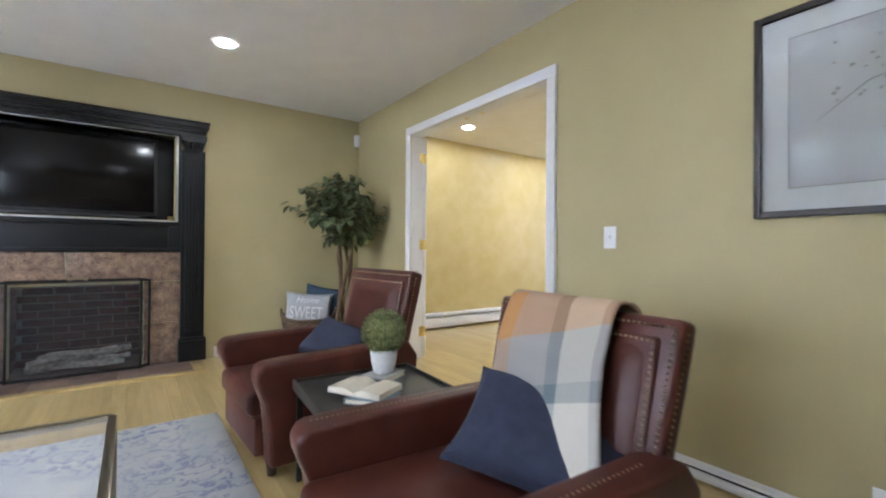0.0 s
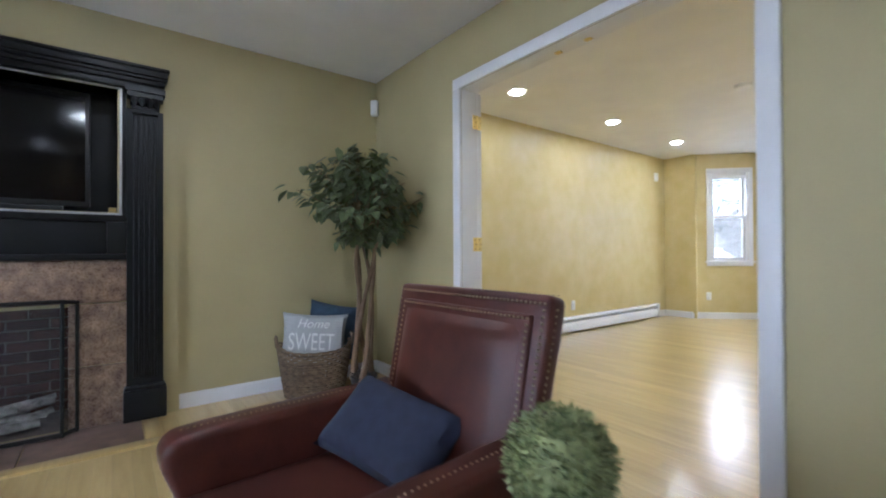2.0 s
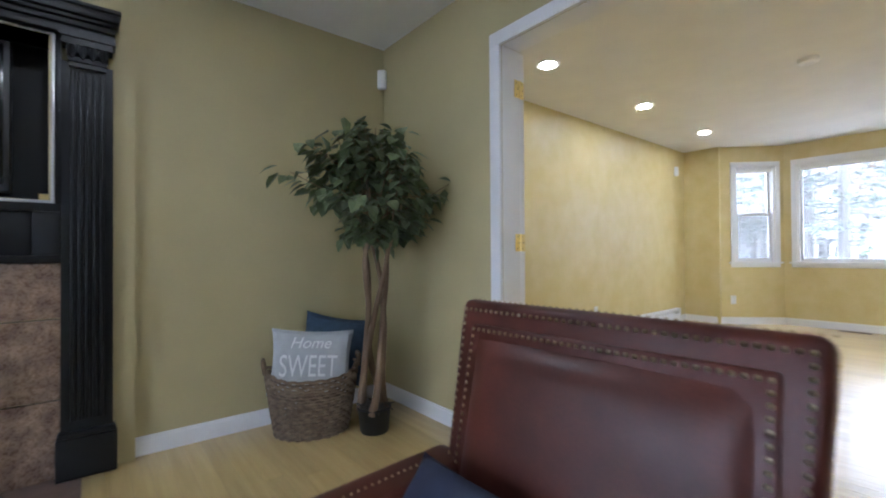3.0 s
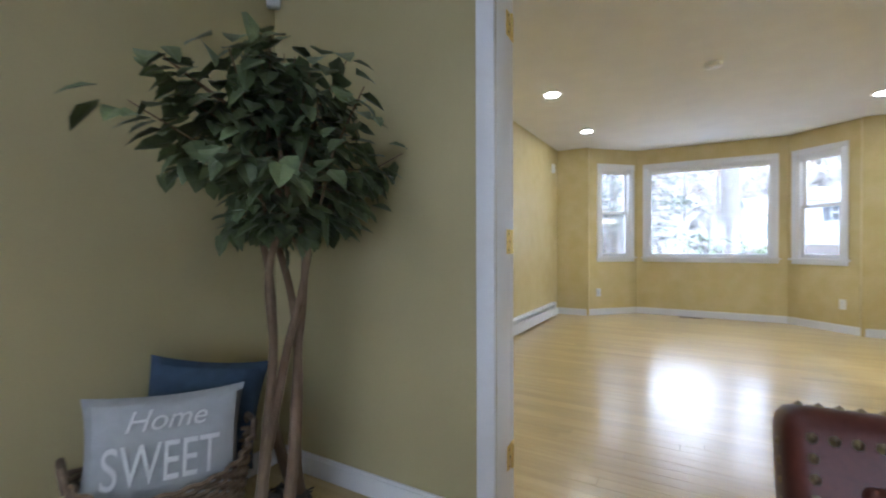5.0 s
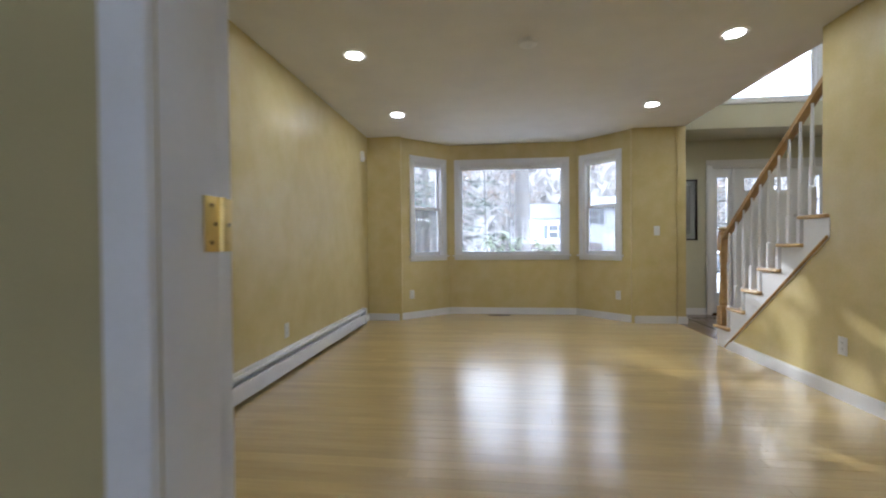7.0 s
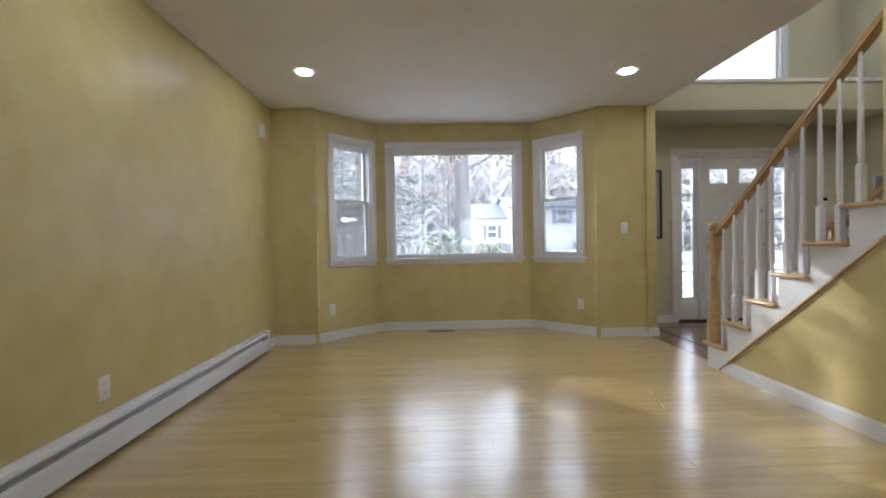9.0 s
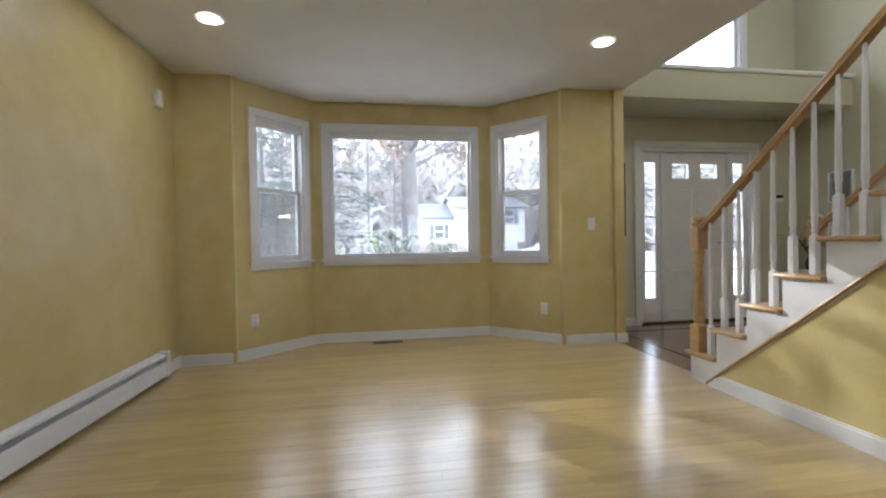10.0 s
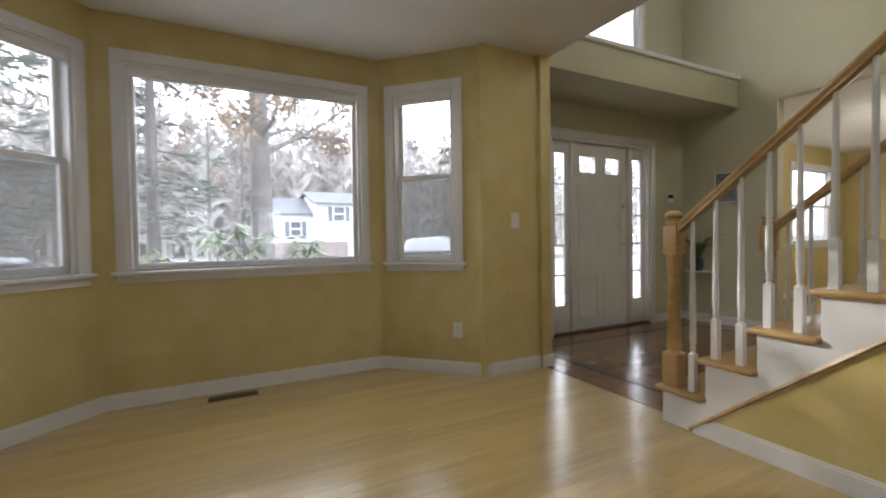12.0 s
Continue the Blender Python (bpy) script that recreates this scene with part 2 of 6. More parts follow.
# ---- rooms ----
XW, XB, XE, XD = 2.02, 2.145, 7.12, 7.83      # shared wall, its far side, bay wall, entrance wall
YN, YF, YS, YV, YG = 4.67, 4.63, 0.825, 0.65, -2.10      # living wall, hearth wall, stair wall, void's edge, foyer's far wall
BAY = [(XE, 1.23), (7.74, 1.84), (7.74, 3.64), (XE, 4.268)]
H = 2.44
BX, BY = -0.378, 4.582        # middle and face of the chimney breast

OPEN0, OPEN1, OPENH = 1.895, 3.492, 2.048
wall("wall_opening", (XW, -2.6), (XW, YF), M_KHAKI, thick=0.118, holes=[(OPEN0 + 2.6, OPEN1 + 2.6, -1, OPENH)], label="khaki painted wall with a wide cased opening")
far_skin = bmesh.new()
for y0, y1, z0, z1 in ((YS, OPEN0, 0, H), (OPEN1, YN, 0, H), (OPEN0, OPEN1, OPENH, H)):
    box(far_skin, XW + 0.119, y0, z0, XB, y1, z1)
tagged(part("wall_opening_lining", far_skin, M_YELLOW, smooth=False), "mottled yellow wall round the cased opening", "wall", kind="structure")
wall("wall_hearth", (XW, YF), (-3.2, YF), M_KHAKI, ext=(0.12, 0.12), holes=[(XW - BX - 0.42, XW - BX + 0.42, -1, 0.70), (XW - BX - 0.64, XW - BX + 0.64, 1.245, 1.985)], label="khaki painted wall behind the fireplace")
WW = [(0.6, 1.85, 0.45, 2.0), (2.3, 3.55, 0.45, 2.0), (4.0, 5.25, 0.45, 2.0)]
wall("wall_west", (-3.2, YF), (-3.2, -2.6), M_KHAKI, holes=WW, label="khaki painted wall with windows")
for i, h in enumerate(WW):
    window("window_%d" % (i + 11), (-3.2, YF), (-3.2, -2.6), *h, double=False, shade=False)
wall("wall_south", (-3.2, -2.6), (XW, -2.6), M_KHAKI, ext=(0.12, 0.12))

wall("wall_north", (XE, YN), (XB, YN), M_YELLOW, ext=(0.12, 0.0), label="mottled yellow glazed wall")
wall("wall_stub", BAY[3], (XE, YN), M_YELLOW, ext=(0.05, 0.0), label="mottled yellow glazed wall")
SILL, TOP = 0.85, 2.157
SIDE_N, SIDE_S, FRONT = (0.12, 0.62, SILL, TOP), (0.25, 0.75, SILL, TOP), (0.161, 1.653, SILL, TOP)
wall("wall_bay_north", BAY[2], BAY[3], M_YELLOW, holes=[SIDE_N], ext=(0.05, 0.0), label="mottled yellow glazed bay wall")
wall("wall_bay", BAY[1], BAY[2], M_YELLOW, holes=[FRONT], ext=(0.05, 0.05), label="mottled yellow glazed bay wall")
wall("wall_bay_south", BAY[0], BAY[1], M_YELLOW, holes=[SIDE_S], ext=(0.0, 0.05), label="mottled yellow glazed bay wall")
wall("wall_east", (XE, YV + 0.1), BAY[0], M_YELLOW, ext=(0.0, 0.05), label="mottled yellow glazed wall beside the bay")
window("window_1", BAY[1], BAY[2], *FRONT, double=False)
window("window_2", BAY[2], BAY[3], *SIDE_N)
window("window_3", BAY[0], BAY[1], *SIDE_S)
tagged(part("pilaster", rbox(XE - 0.03, YV, 0, XE + 0.10, YV + 0.1, H, 0.004), M_YELLOW), "yellow painted end of the bay wall", "pilaster", kind="structure")

wall("wall_stair", (XB, YS), (4.645, YS), M_YELLOW, thick=0.12, label="mottled yellow wall beside the stairs")
wall("wall_entrance", (XD, YG), (XD, YV + 0.1), M_SAGE, z1=5.0, thick=0.16, holes=[(0.60, 2.10, -1, 2.06), (0.75, 1.95, 2.95, 4.35)], ext=(0.12, 0.12), label="pale sage wall with the front door")
wall("wall_foyer_north", (XD, YV), (XE + 0.10, YV), M_SAGE, z1=2.44, thick=0.10, label="pale sage wall")
wall("wall_void_north", (XD, YV), (XB, YV), M_SAGE, z0=2.56, z1=5.0, thick=0.12, label="pale sage upper wall")
wall("wall_foyer_south", (XB, YG), (XD, YG), M_SAGE, z1=5.0, thick=0.12, holes=[(2.4, 4.66, -1, 2.40)], label="pale sage two-storey wall with an opening")
wall("wall_foyer_west", (XB, YV + 0.03), (XB, YG), M_SAGE, z1=5.0, thick=0.12)
wall("wall_dining_east", (8.0, -7.0), (8.0, YG - 0.12), M_YELLOW, holes=[(0.55, 1.9, 0.85, 2.1), (2.25, 2.7, 0.85, 2.1)], label="yellow wall with windows")
window("window_8", (8.0, -7.0), (8.0, YG - 0.12), 0.55, 1.9, 0.85, 2.1, shade=False)
window("window_9", (8.0, -7.0), (8.0, YG - 0.12), 2.25, 2.7, 0.85, 2.1, shade=False)
wall("wall_dining_south", (3.5, -7.0), (8.0, -7.0), M_YELLOW, ext=(0.12, 0.12))
wall("wall_dining_west", (3.5, YG - 0.12), (3.5, -7.0), M_YELLOW)
window("window_4", (XD, YG), (XD, YV), 0.75, 1.95, 2.95, 4.35, double=False, thick=0.16, shade=False, sill=False)


def sheet(name, pts, z0, z1, material, label, category):
    bm = bmesh.new()
    lo = [bm.verts.new((x, y, z0)) for x, y in pts]
    hi = [bm.verts.new((x, y, z1)) for x, y in pts]
    bm.faces.new(lo[::-1])
    bm.faces.new(hi)
    for i in range(len(pts)):
        k = (i + 1) % len(pts)
        bm.faces.new((lo[i], lo[k], hi[k], hi[i]))
    return tagged(part(name, bm, material, smooth=False), label, category, kind="structure")


sheet("ceiling_family", [(-3.2, -2.6), (XW, -2.6), (XW, YF), (-3.2, YF)], H, H + 0.12, M_CEIL, "white textured ceiling with recessed downlights", "ceiling")
sheet("ceiling_living", [(XW, YV), (XE + 0.10, YV), (XE + 0.10, 1.23), (7.87, 1.81), (7.87, 3.67), (XE + 0.10, 4.30), (XE + 0.10, YN + 0.1), (XW, YN + 0.1)], H + 0.001, H + 0.12, M_CEIL, "white ceiling with recessed downlights", "ceiling")
sheet("ceiling_void", [(XB, YG - 0.12), (XD + 0.16, YG - 0.12), (XD + 0.16, 0.77), (XB, 0.77)], 5.0, 5.12, M_CEIL, "white two-storey ceiling", "ceiling")
sheet("ceiling_dining", [(3.5, -7.0), (8.0, -7.0), (8.0, YG - 0.12), (3.5, YG - 0.12)], H, H + 0.12, M_CEIL, "white ceiling", "ceiling")
FLOOR_FAMILY = sheet("floor_family", [(-3.2, -2.6), (XW, -2.6), (XW, YF), (-3.2, YF)], -0.2, -0.012, M_SUB, "honey oak strip floor", "floor")
FLOOR_LIVING = sheet("floor_living", [(XW, YV), (XE + 0.10, YV), (XE + 0.10, 1.18), (7.87, 1.77), (7.87, 3.71), (XE + 0.10, 4.32), (XE + 0.10, YN), (XW, YN)], -0.2, -0.012, M_SUB, "honey oak strip floor with a satin shine", "floor")
FLOOR_FOYER = sheet("floor_foyer", [(XB, YG), (XD + 0.16, YG), (XD + 0.16, YV), (XE + 0.1, YV), (XE + 0.1, YS), (XB, YS)], -0.2, -0.012, M_SUB, "brown stained wood floor with dark inlay border", "floor")
FLOOR_DINING = sheet("floor_dining", [(3.5, -7.0), (8.0, -7.0), (8.0, YG), (3.5, YG)], -0.2, -0.004, M_OAK, "honey oak floor", "floor")

# soffit over the entrance with its ledge
tagged(part("soffit", rbox(XE + 0.06, YG, 2.41, XD, YV, 2.70, 0.003), M_SAGE), "pale sage soffit over the front door", "soffit", kind="structure")
tagged(part("ledge_trim", rbox(XE + 0.03, YG, 2.70, XD, YV, 2.742, 0.006), M_TRIM), "white painted ledge over the entrance", "trim", kind="structure")

baseboard((XB, YS), (5.82, YS))
baseboard((XE, YN), (6.78, YN))
baseboard(BAY[3], (XE, YN))
baseboard(BAY[2], BAY[3])
baseboard(BAY[1], BAY[2])
baseboard(BAY[0], BAY[1])
baseboard((XE, YV + 0.1), BAY[0])
baseboard((XE + 0.1, YV), (XE - 0.03, YV), s1=0.014)
baseboard((XE - 0.03, YV), (XE - 0.03, YV + 0.1))
baseboard((XW, OPEN1 + 0.07), (XW, YF))
baseboard((XW, YF), (BX + 0.956, YF))
baseboard((XD, 0.078), (XD, YV))
baseboard((XD, YG), (XD, -1.578))
baseboard((6.88, YG), (XD, YG))
baseboard((8.0, -7.0), (8.0, YG - 0.12))

# cased opening
def cased(name, x, side, y0, y1, zt, c=0.07):
    t = empty(name, Matrix(), "white painted casing round the opening", "trim", kind="structure")
    a, b = sorted((x, x + side * 0.02))
    for q in ((y0 - c, 0, y0, zt), (y1, 0, y1 + c, zt), (y0 - c, zt, y1 + c, zt + c)):
        part("casing", rbox(a, q[0], q[1], b, q[2], q[3], 0.004), M_TRIM, t)
        d, e = sorted((x, x + side * 0.026))
        part("back_band", rbox(d, q[0] - 0.001, q[1], e, q[0] + 0.014, q[3], 0.004), M_TRIM, t) if q[0] < y0 - 0.01 and q[1] == 0 else None
    return t
cased("trim", XW, -1, OPEN0, OPEN1, OPENH)
j = empty("jamb_lining", Matrix(), "white painted jamb lining of the opening", "trim", kind="structure")
part("jamb", rbox(XW, OPEN1 - 0.001, 0, XB + 0.004, OPEN1 + 0.02, OPENH, 0.003), M_TRIM, j)
part("jamb", rbox(XW, OPEN0 - 0.02, 0, XB + 0.004, OPEN0 + 0.001, OPENH, 0.003), M_TRIM, j)
head = part("head", rbox(XW, OPEN0, OPENH - 0.001, XB + 0.004, OPEN1, OPENH + 0.02, 0.003), M_TRIM, j)
for y in (2.62, 2.80):
    part("ball_catch", rbox(XB - 0.05, y - 0.018, OPENH - 0.006, XB - 0.02, y + 0.018, OPENH - 0.0005, 0.002), M_BRASS, head, "brass ball catch")


def downlight(x, y, z=H, on=True):
    e = empty("recessed_downlight", pose(x, y, z), "lit recessed downlight with a white trim ring", "ceiling light", "recessed downlights")
    part("trim_ring", lathe([(0.056, -0.002), (0.062, -0.004), (0.086, -0.008), (0.092, -0.004), (0.092, 0.0)], 32), M_WHITE, e)
    part("lens", lathe([(0.056, -0.007), (0.056, -0.003)], 32), M_LAMP, e)
    return e


# The pair at x = -1.9 is unseen, added to brighten the family room.
for x, y in ((3.13, 4.048), (4.657, 4.048), (6.17, 4.048), (4.655, 1.371), (6.178, 1.371), (3.13, 1.371), (0.478, 3.467), (-1.9, 3.5), (0.515, 0.6), (-1.9, 0.6)):
    downlight(x, y)


# ---- more materials ----
M_LEATHER = mat("oxblood leather", (0.105, 0.028, 0.018, 1), 0.40, spec=0.32, vary=0.35, scale=7, fine=160, bump=0.12, base2=(0.06, 0.016, 0.011, 1), bumpdist=0.002)
M_NAIL = mat("antique brass nailhead", (0.42, 0.34, 0.22, 1), 0.35, 1.0, vary=0.2, scale=40, fine=200, bump=0.0)
M_DARKWOOD = mat("dark stained wood", (0.045, 0.028, 0.02, 1), 0.35, vary=0.3, scale=8, fine=80, bump=0.06)
M_NAVY = mat("navy woven linen", (0.028, 0.032, 0.062, 1), 0.9, vary=0.25, scale=30, fine=420, bump=0.35, bumpdist=0.002)
M_SLATE = mat("slate blue linen", (0.05, 0.085, 0.14, 1), 0.9, vary=0.25, scale=30, fine=420, bump=0.35, bumpdist=0.002)
M_GREYLIN = mat("grey printed linen", (0.44, 0.45, 0.46, 1), 0.9, vary=0.12, scale=25, fine=420, bump=0.3, bumpdist=0.002)
M_PRINT = mat("white print", (0.75, 0.75, 0.74, 1), 0.9, vary=0.1, scale=40, fine=400, bump=0.2)
M_TABLE = mat("worn dark metal tabletop", (0.05, 0.05, 0.045, 1), 0.36, 0.3, vary=0.4, scale=9, fine=70, bump=0.06, base2=(0.03, 0.028, 0.026, 1))
M_PAPER = mat("book paper", (0.72, 0.66, 0.54, 1), 0.8, vary=0.1, scale=20, fine=200, bump=0.1)
M_BOOKC = mat("pale grey book cover", (0.5, 0.5, 0.47, 1), 0.6, vary=0.12, scale=20, fine=160, bump=0.1)
M_BOOKB = mat("blue-grey book cover", (0.2, 0.26, 0.3, 1), 0.6, vary=0.15, scale=20, fine=160, bump=0.1)
M_POT = mat("white glazed ceramic", (0.78, 0.78, 0.77, 1), 0.28, vary=0.04, scale=12, fine=90, bump=0.02)
M_BOX = mat("clipped boxwood leaf", (0.34, 0.36, 0.15, 1), 0.6, vary=0.35, scale=40, fine=200, bump=0.1, base2=(0.16, 0.20, 0.075, 1), per_piece=0.35)
M_FICUS = mat("ficus leaf", (0.21, 0.255, 0.11, 1), 0.42, vary=0.4, scale=14, fine=120, bump=0.08, base2=(0.08, 0.115, 0.05, 1), per_piece=0.45)
M_BARK = mat("pale twisted bark", (0.30, 0.21, 0.13, 1), 0.8, vary=0.4, scale=12, fine=90, bump=0.5, stretch=(1, 1, 0.25), base2=(0.16, 0.10, 0.06, 1))
M_MOSS = mat("grey moss", (0.13, 0.12, 0.10, 1), 0.95, vary=0.5, scale=50, fine=200, bump=0.6)
M_BLACKPOT = mat("black nursery pot", (0.015, 0.015, 0.016, 1), 0.45, vary=0.2)
M_WICKER = mat("seagrass weave", (0.29, 0.21, 0.135, 1), 0.8, vary=0.4, scale=30, fine=200, bump=0.4, base2=(0.16, 0.11, 0.07, 1), per_piece=0.3)
M_GRANITE = mat("mottled tan granite", (0.42, 0.29, 0.2, 1), 0.28, vary=0.5, scale=16, fine=120, bump=0.04, base2=(0.17, 0.105, 0.075, 1), detail=10)
M_HEARTH = mat("rose brown hearth stone", (0.26, 0.17, 0.13, 1), 0.35, vary=0.4, scale=9, fine=90, bump=0.05, base2=(0.13, 0.085, 0.07, 1), detail=9)
M_BRICK = mat("dark red firebrick", (0.14, 0.055, 0.04, 1), 0.85, vary=0.35, scale=20, fine=140, bump=0.4, per_piece=0.3)
M_MORTAR = mat("grey mortar", (0.26, 0.21, 0.18, 1), 0.9, vary=0.3, scale=20, fine=160, bump=0.4)
M_LOG = mat("birch log bark", (0.5, 0.48, 0.44, 1), 0.85, vary=0.45, scale=25, fine=120, bump=0.4, base2=(0.22, 0.2, 0.18, 1))
M_SCREEN = mat("black television glass", (0.006, 0.005, 0.005, 1), 0.16, vary=0.1, scale=5, fine=50, bump=0.0, spec=0.25)
M_CHROME = mat("pale champagne metal", (0.50, 0.44, 0.34, 1), 0.3, 1.0, vary=0.1, scale=15, fine=120, bump=0.02)
M_IRON = mat("black iron", (0.02, 0.02, 0.02, 1), 0.5, 0.6, vary=0.2)
M_MAT = mat("white picture mount", (0.36, 0.36, 0.35, 1), 0.8, vary=0.03, scale=20, fine=200, bump=0.03)
M_PRINTPAPER = mat("grey sketch paper", (0.27, 0.27, 0.265, 1), 0.8, vary=0.08, scale=8, fine=150, bump=0.03)
M_INK = mat("faded ink", (0.18, 0.17, 0.15, 1), 0.8, vary=0.2)
M_FRAME = mat("espresso picture frame", (0.03, 0.022, 0.018, 1), 0.4, vary=0.3, scale=20, fine=120, bump=0.05)
M_HEATER = mat("white enamel heater", (0.76, 0.76, 0.78, 1), 0.35, vary=0.04, scale=8, fine=90, bump=0.02)


M_MESH = veil("fine wire mesh", 0.26, 0.03)


def rug_material():
    m = mat("faded ivory and indigo rug", (0.60, 0.60, 0.57, 1), 0.95, vary=0.18, scale=5, fine=300, bump=0.4, base2=(0.46, 0.49, 0.53, 1))
    n, l = m.node_tree.nodes, m.node_tree.links
    b = n["Principled BSDF"]
    old = b.inputs["Base Color"].links[0].from_socket
    geo = n.new("ShaderNodeNewGeometry")
    warp = n.new("ShaderNodeTexNoise")
    warp.inputs["Scale"].default_value = 20
    add = n.new("ShaderNodeMixRGB")
    add.blend_type, add.inputs[0].default_value = "ADD", 0.15
    l.new(geo.outputs["Position"], warp.inputs["Vector"])
    l.new(geo.outputs["Position"], add.inputs[1])
    l.new(warp.outputs["Color"], add.inputs[2])
    vor = n.new("ShaderNodeTexVoronoi")
    vor.inputs["Scale"].default_value = 5.2
    l.new(add.outputs[0], vor.inputs["Vector"])
    ring = n.new("ShaderNodeMath")
    ring.operation = "SINE"
    mu = n.new("ShaderNodeMath")
    mu.operation, mu.inputs[1].default_value = "MULTIPLY", 22
    l.new(vor.outputs["Distance"], mu.inputs[0])
    l.new(mu.outputs[0], ring.inputs[0])
    wear = n.new("ShaderNodeTexNoise")
    wear.inputs["Scale"].default_value, wear.inputs["Detail"].default_value = 22, 6
    l.new(geo.outputs["Position"], wear.inputs["Vector"])
    k = n.new("ShaderNodeMath")
    k.operation = "MULTIPLY"
    l.new(ring.outputs[0], k.inputs[0])
    l.new(wear.outputs["Fac"], k.inputs[1])
    r = n.new("ShaderNodeMapRange")
    r.inputs[1].default_value, r.inputs[2].default_value, r.inputs[4].default_value = 0.22, 0.42, 0.65
    l.new(k.outputs[0], r.inputs[0])
    big = n.new("ShaderNodeTexNoise")
    big.inputs["Scale"].default_value = 1.3
    l.new(geo.outputs["Position"], big.inputs["Vector"])
    r2 = n.new("ShaderNodeMapRange")
    r2.inputs[1].default_value, r2.inputs[2].default_value = 0.44, 0.56
    l.new(big.outputs["Fac"], r2.inputs[0])
    k2 = n.new("ShaderNodeMath")
    k2.operation = "MULTIPLY"
    l.new(r.outputs[0], k2.inputs[0])
    l.new(r2.outputs[0], k2.inputs[1])
    mix = n.new("ShaderNodeMixRGB")
    mix.inputs[2].default_value = (0.15, 0.15, 0.35, 1)
    l.new(k2.outputs[0], mix.inputs[0])
    l.new(old, mix.inputs[1])
    l.new(mix.outputs[0], b.inputs["Base Color"])
    return m


def plaid_material():
    """A woven throw: bands of rust, grey, teal and cream, across and along, by the cloth's own coordinates."""
    m = mat("brushed plaid wool", (0.6, 0.58, 0.55, 1), 0.95, vary=0.15, scale=40, fine=350, bump=0.6, bumpdist=0.004)
    n, l = m.node_tree.nodes, m.node_tree.links
    b = n["Principled BSDF"]
    uv = n.new("ShaderNodeUVMap")
    sep = n.new("ShaderNodeSeparateXYZ")
    l.new(uv.outputs[0], sep.inputs[0])
    def ramp(sock, stops):
        r = n.new("ShaderNodeValToRGB")
        r.color_ramp.interpolation = "CONSTANT"
        e = r.color_ramp.elements
        e[0].position, e[0].color = stops[0]
        e[1].position, e[1].color = stops[1]
        for p, c in stops[2:]:
            e.new(p).color = c
        l.new(sock, r.inputs[0])
        return r.outputs[0]
    rust, grey, cream, teal, peach = (0.42, 0.19, 0.03, 1), (0.29, 0.275, 0.265, 1), (0.50, 0.47, 0.40, 1), (0.13, 0.165, 0.18, 1), (0.38, 0.22, 0.11, 1)
    u = ramp(sep.outputs[0], [(0.0, peach), (0.18, grey), (0.52, teal), (0.64, cream), (0.93, grey)])
    v = ramp(sep.outputs[1], [(0.0, grey), (0.14, rust), (0.42, grey), (0.66, teal), (0.74, cream)])
    mix = n.new("ShaderNodeMixRGB")
    mix.inputs[0].default_value = 0.5
    wv = n.new("ShaderNodeTexNoise")
    wv.inputs["Scale"].default_value = 180
    rr = n.new("ShaderNodeMapRange")
    rr.inputs[3].default_value, rr.inputs[4].default_value = 0.3, 0.7
    l.new(wv.outputs["Fac"], rr.inputs[0])
    l.new(rr.outputs[0], mix.inputs[0])
    l.new(u, mix.inputs[1])
    l.new(v, mix.inputs[2])
    l.new(mix.outputs[0], b.inputs["Base Color"])
    return m


M_RUG = rug_material()
M_PLAID = plaid_material()
M_FRINGE = mat("cream wool fringe", (0.74, 0.71, 0.66, 1), 0.95, vary=0.15, scale=40, fine=300, bump=0.3)


# ---- shapes ----
def tube(points, radii, seg=8, bm=None):
    """A bent round bar through points."""
    bm = bm or bmesh.new()
    pts = [Vector(p) for p in points]
    rings = []
    for i, p in enumerate(pts):
        d = (pts[min(i + 1, len(pts) - 1)] - pts[max(i - 1, 0)]).normalized()
        a = d.orthogonal().normalized() if i == 0 else (side - d * side.dot(d)).normalized()
        side = a
        c = d.cross(a)
        r = radii[i] if isinstance(radii, (list, tuple)) else radii
        rings.append([bm.verts.new(p + (a * math.cos(2 * math.pi * k / seg) + c * math.sin(2 * math.pi * k / seg)) * r) for k in range(seg)])
    for a, b in zip(rings, rings[1:]):
        for k in range(seg):
            bm.faces.new((a[k], a[(k + 1) % seg], b[(k + 1) % seg], b[k]))
    bm.faces.new(rings[0][::-1])
    bm.faces.new(rings[-1])
    return bm


def cushion(w, h, t, n=14, sag=0.10, seed=1):
    """A stuffed cover, w by h, upright in x-z, with drawn-in sides and pointed corners."""
    bm = bmesh.new()
    grid = {}
    for s in (1, -1):
        for i in range(n + 1):
            for k in range(n + 1):
                u, v = i / n * 2 - 1, k / n * 2 - 1
                edge = max(abs(u), abs(v))
                if edge > 0.999 and s == -1:
                    grid[s, i, k] = grid[1, i, k]
                    continue
                x = u * w / 2 * (1 - sag * (1 - abs(v) ** 2) * abs(u) ** 3 * 0.9)
                z = v * h / 2 * (1 - sag * (1 - abs(u) ** 2) * abs(v) ** 3 * 0.9)
                d = ((1 - u ** 4) * (1 - v ** 4)) ** 0.45 * t / 2
                d *= 1 + 0.16 * noise.noise(Vector((u * 1.6 + seed, v * 1.6, s)))
                grid[s, i, k] = bm.verts.new((x, s * d, z))
    for s in (1, -1):
        for i in range(n):
            for k in range(n):
                bm.faces.new([grid[s, i, k], grid[s, i + 1, k], grid[s, i + 1, k + 1], grid[s, i, k + 1]][::s])
    return bm


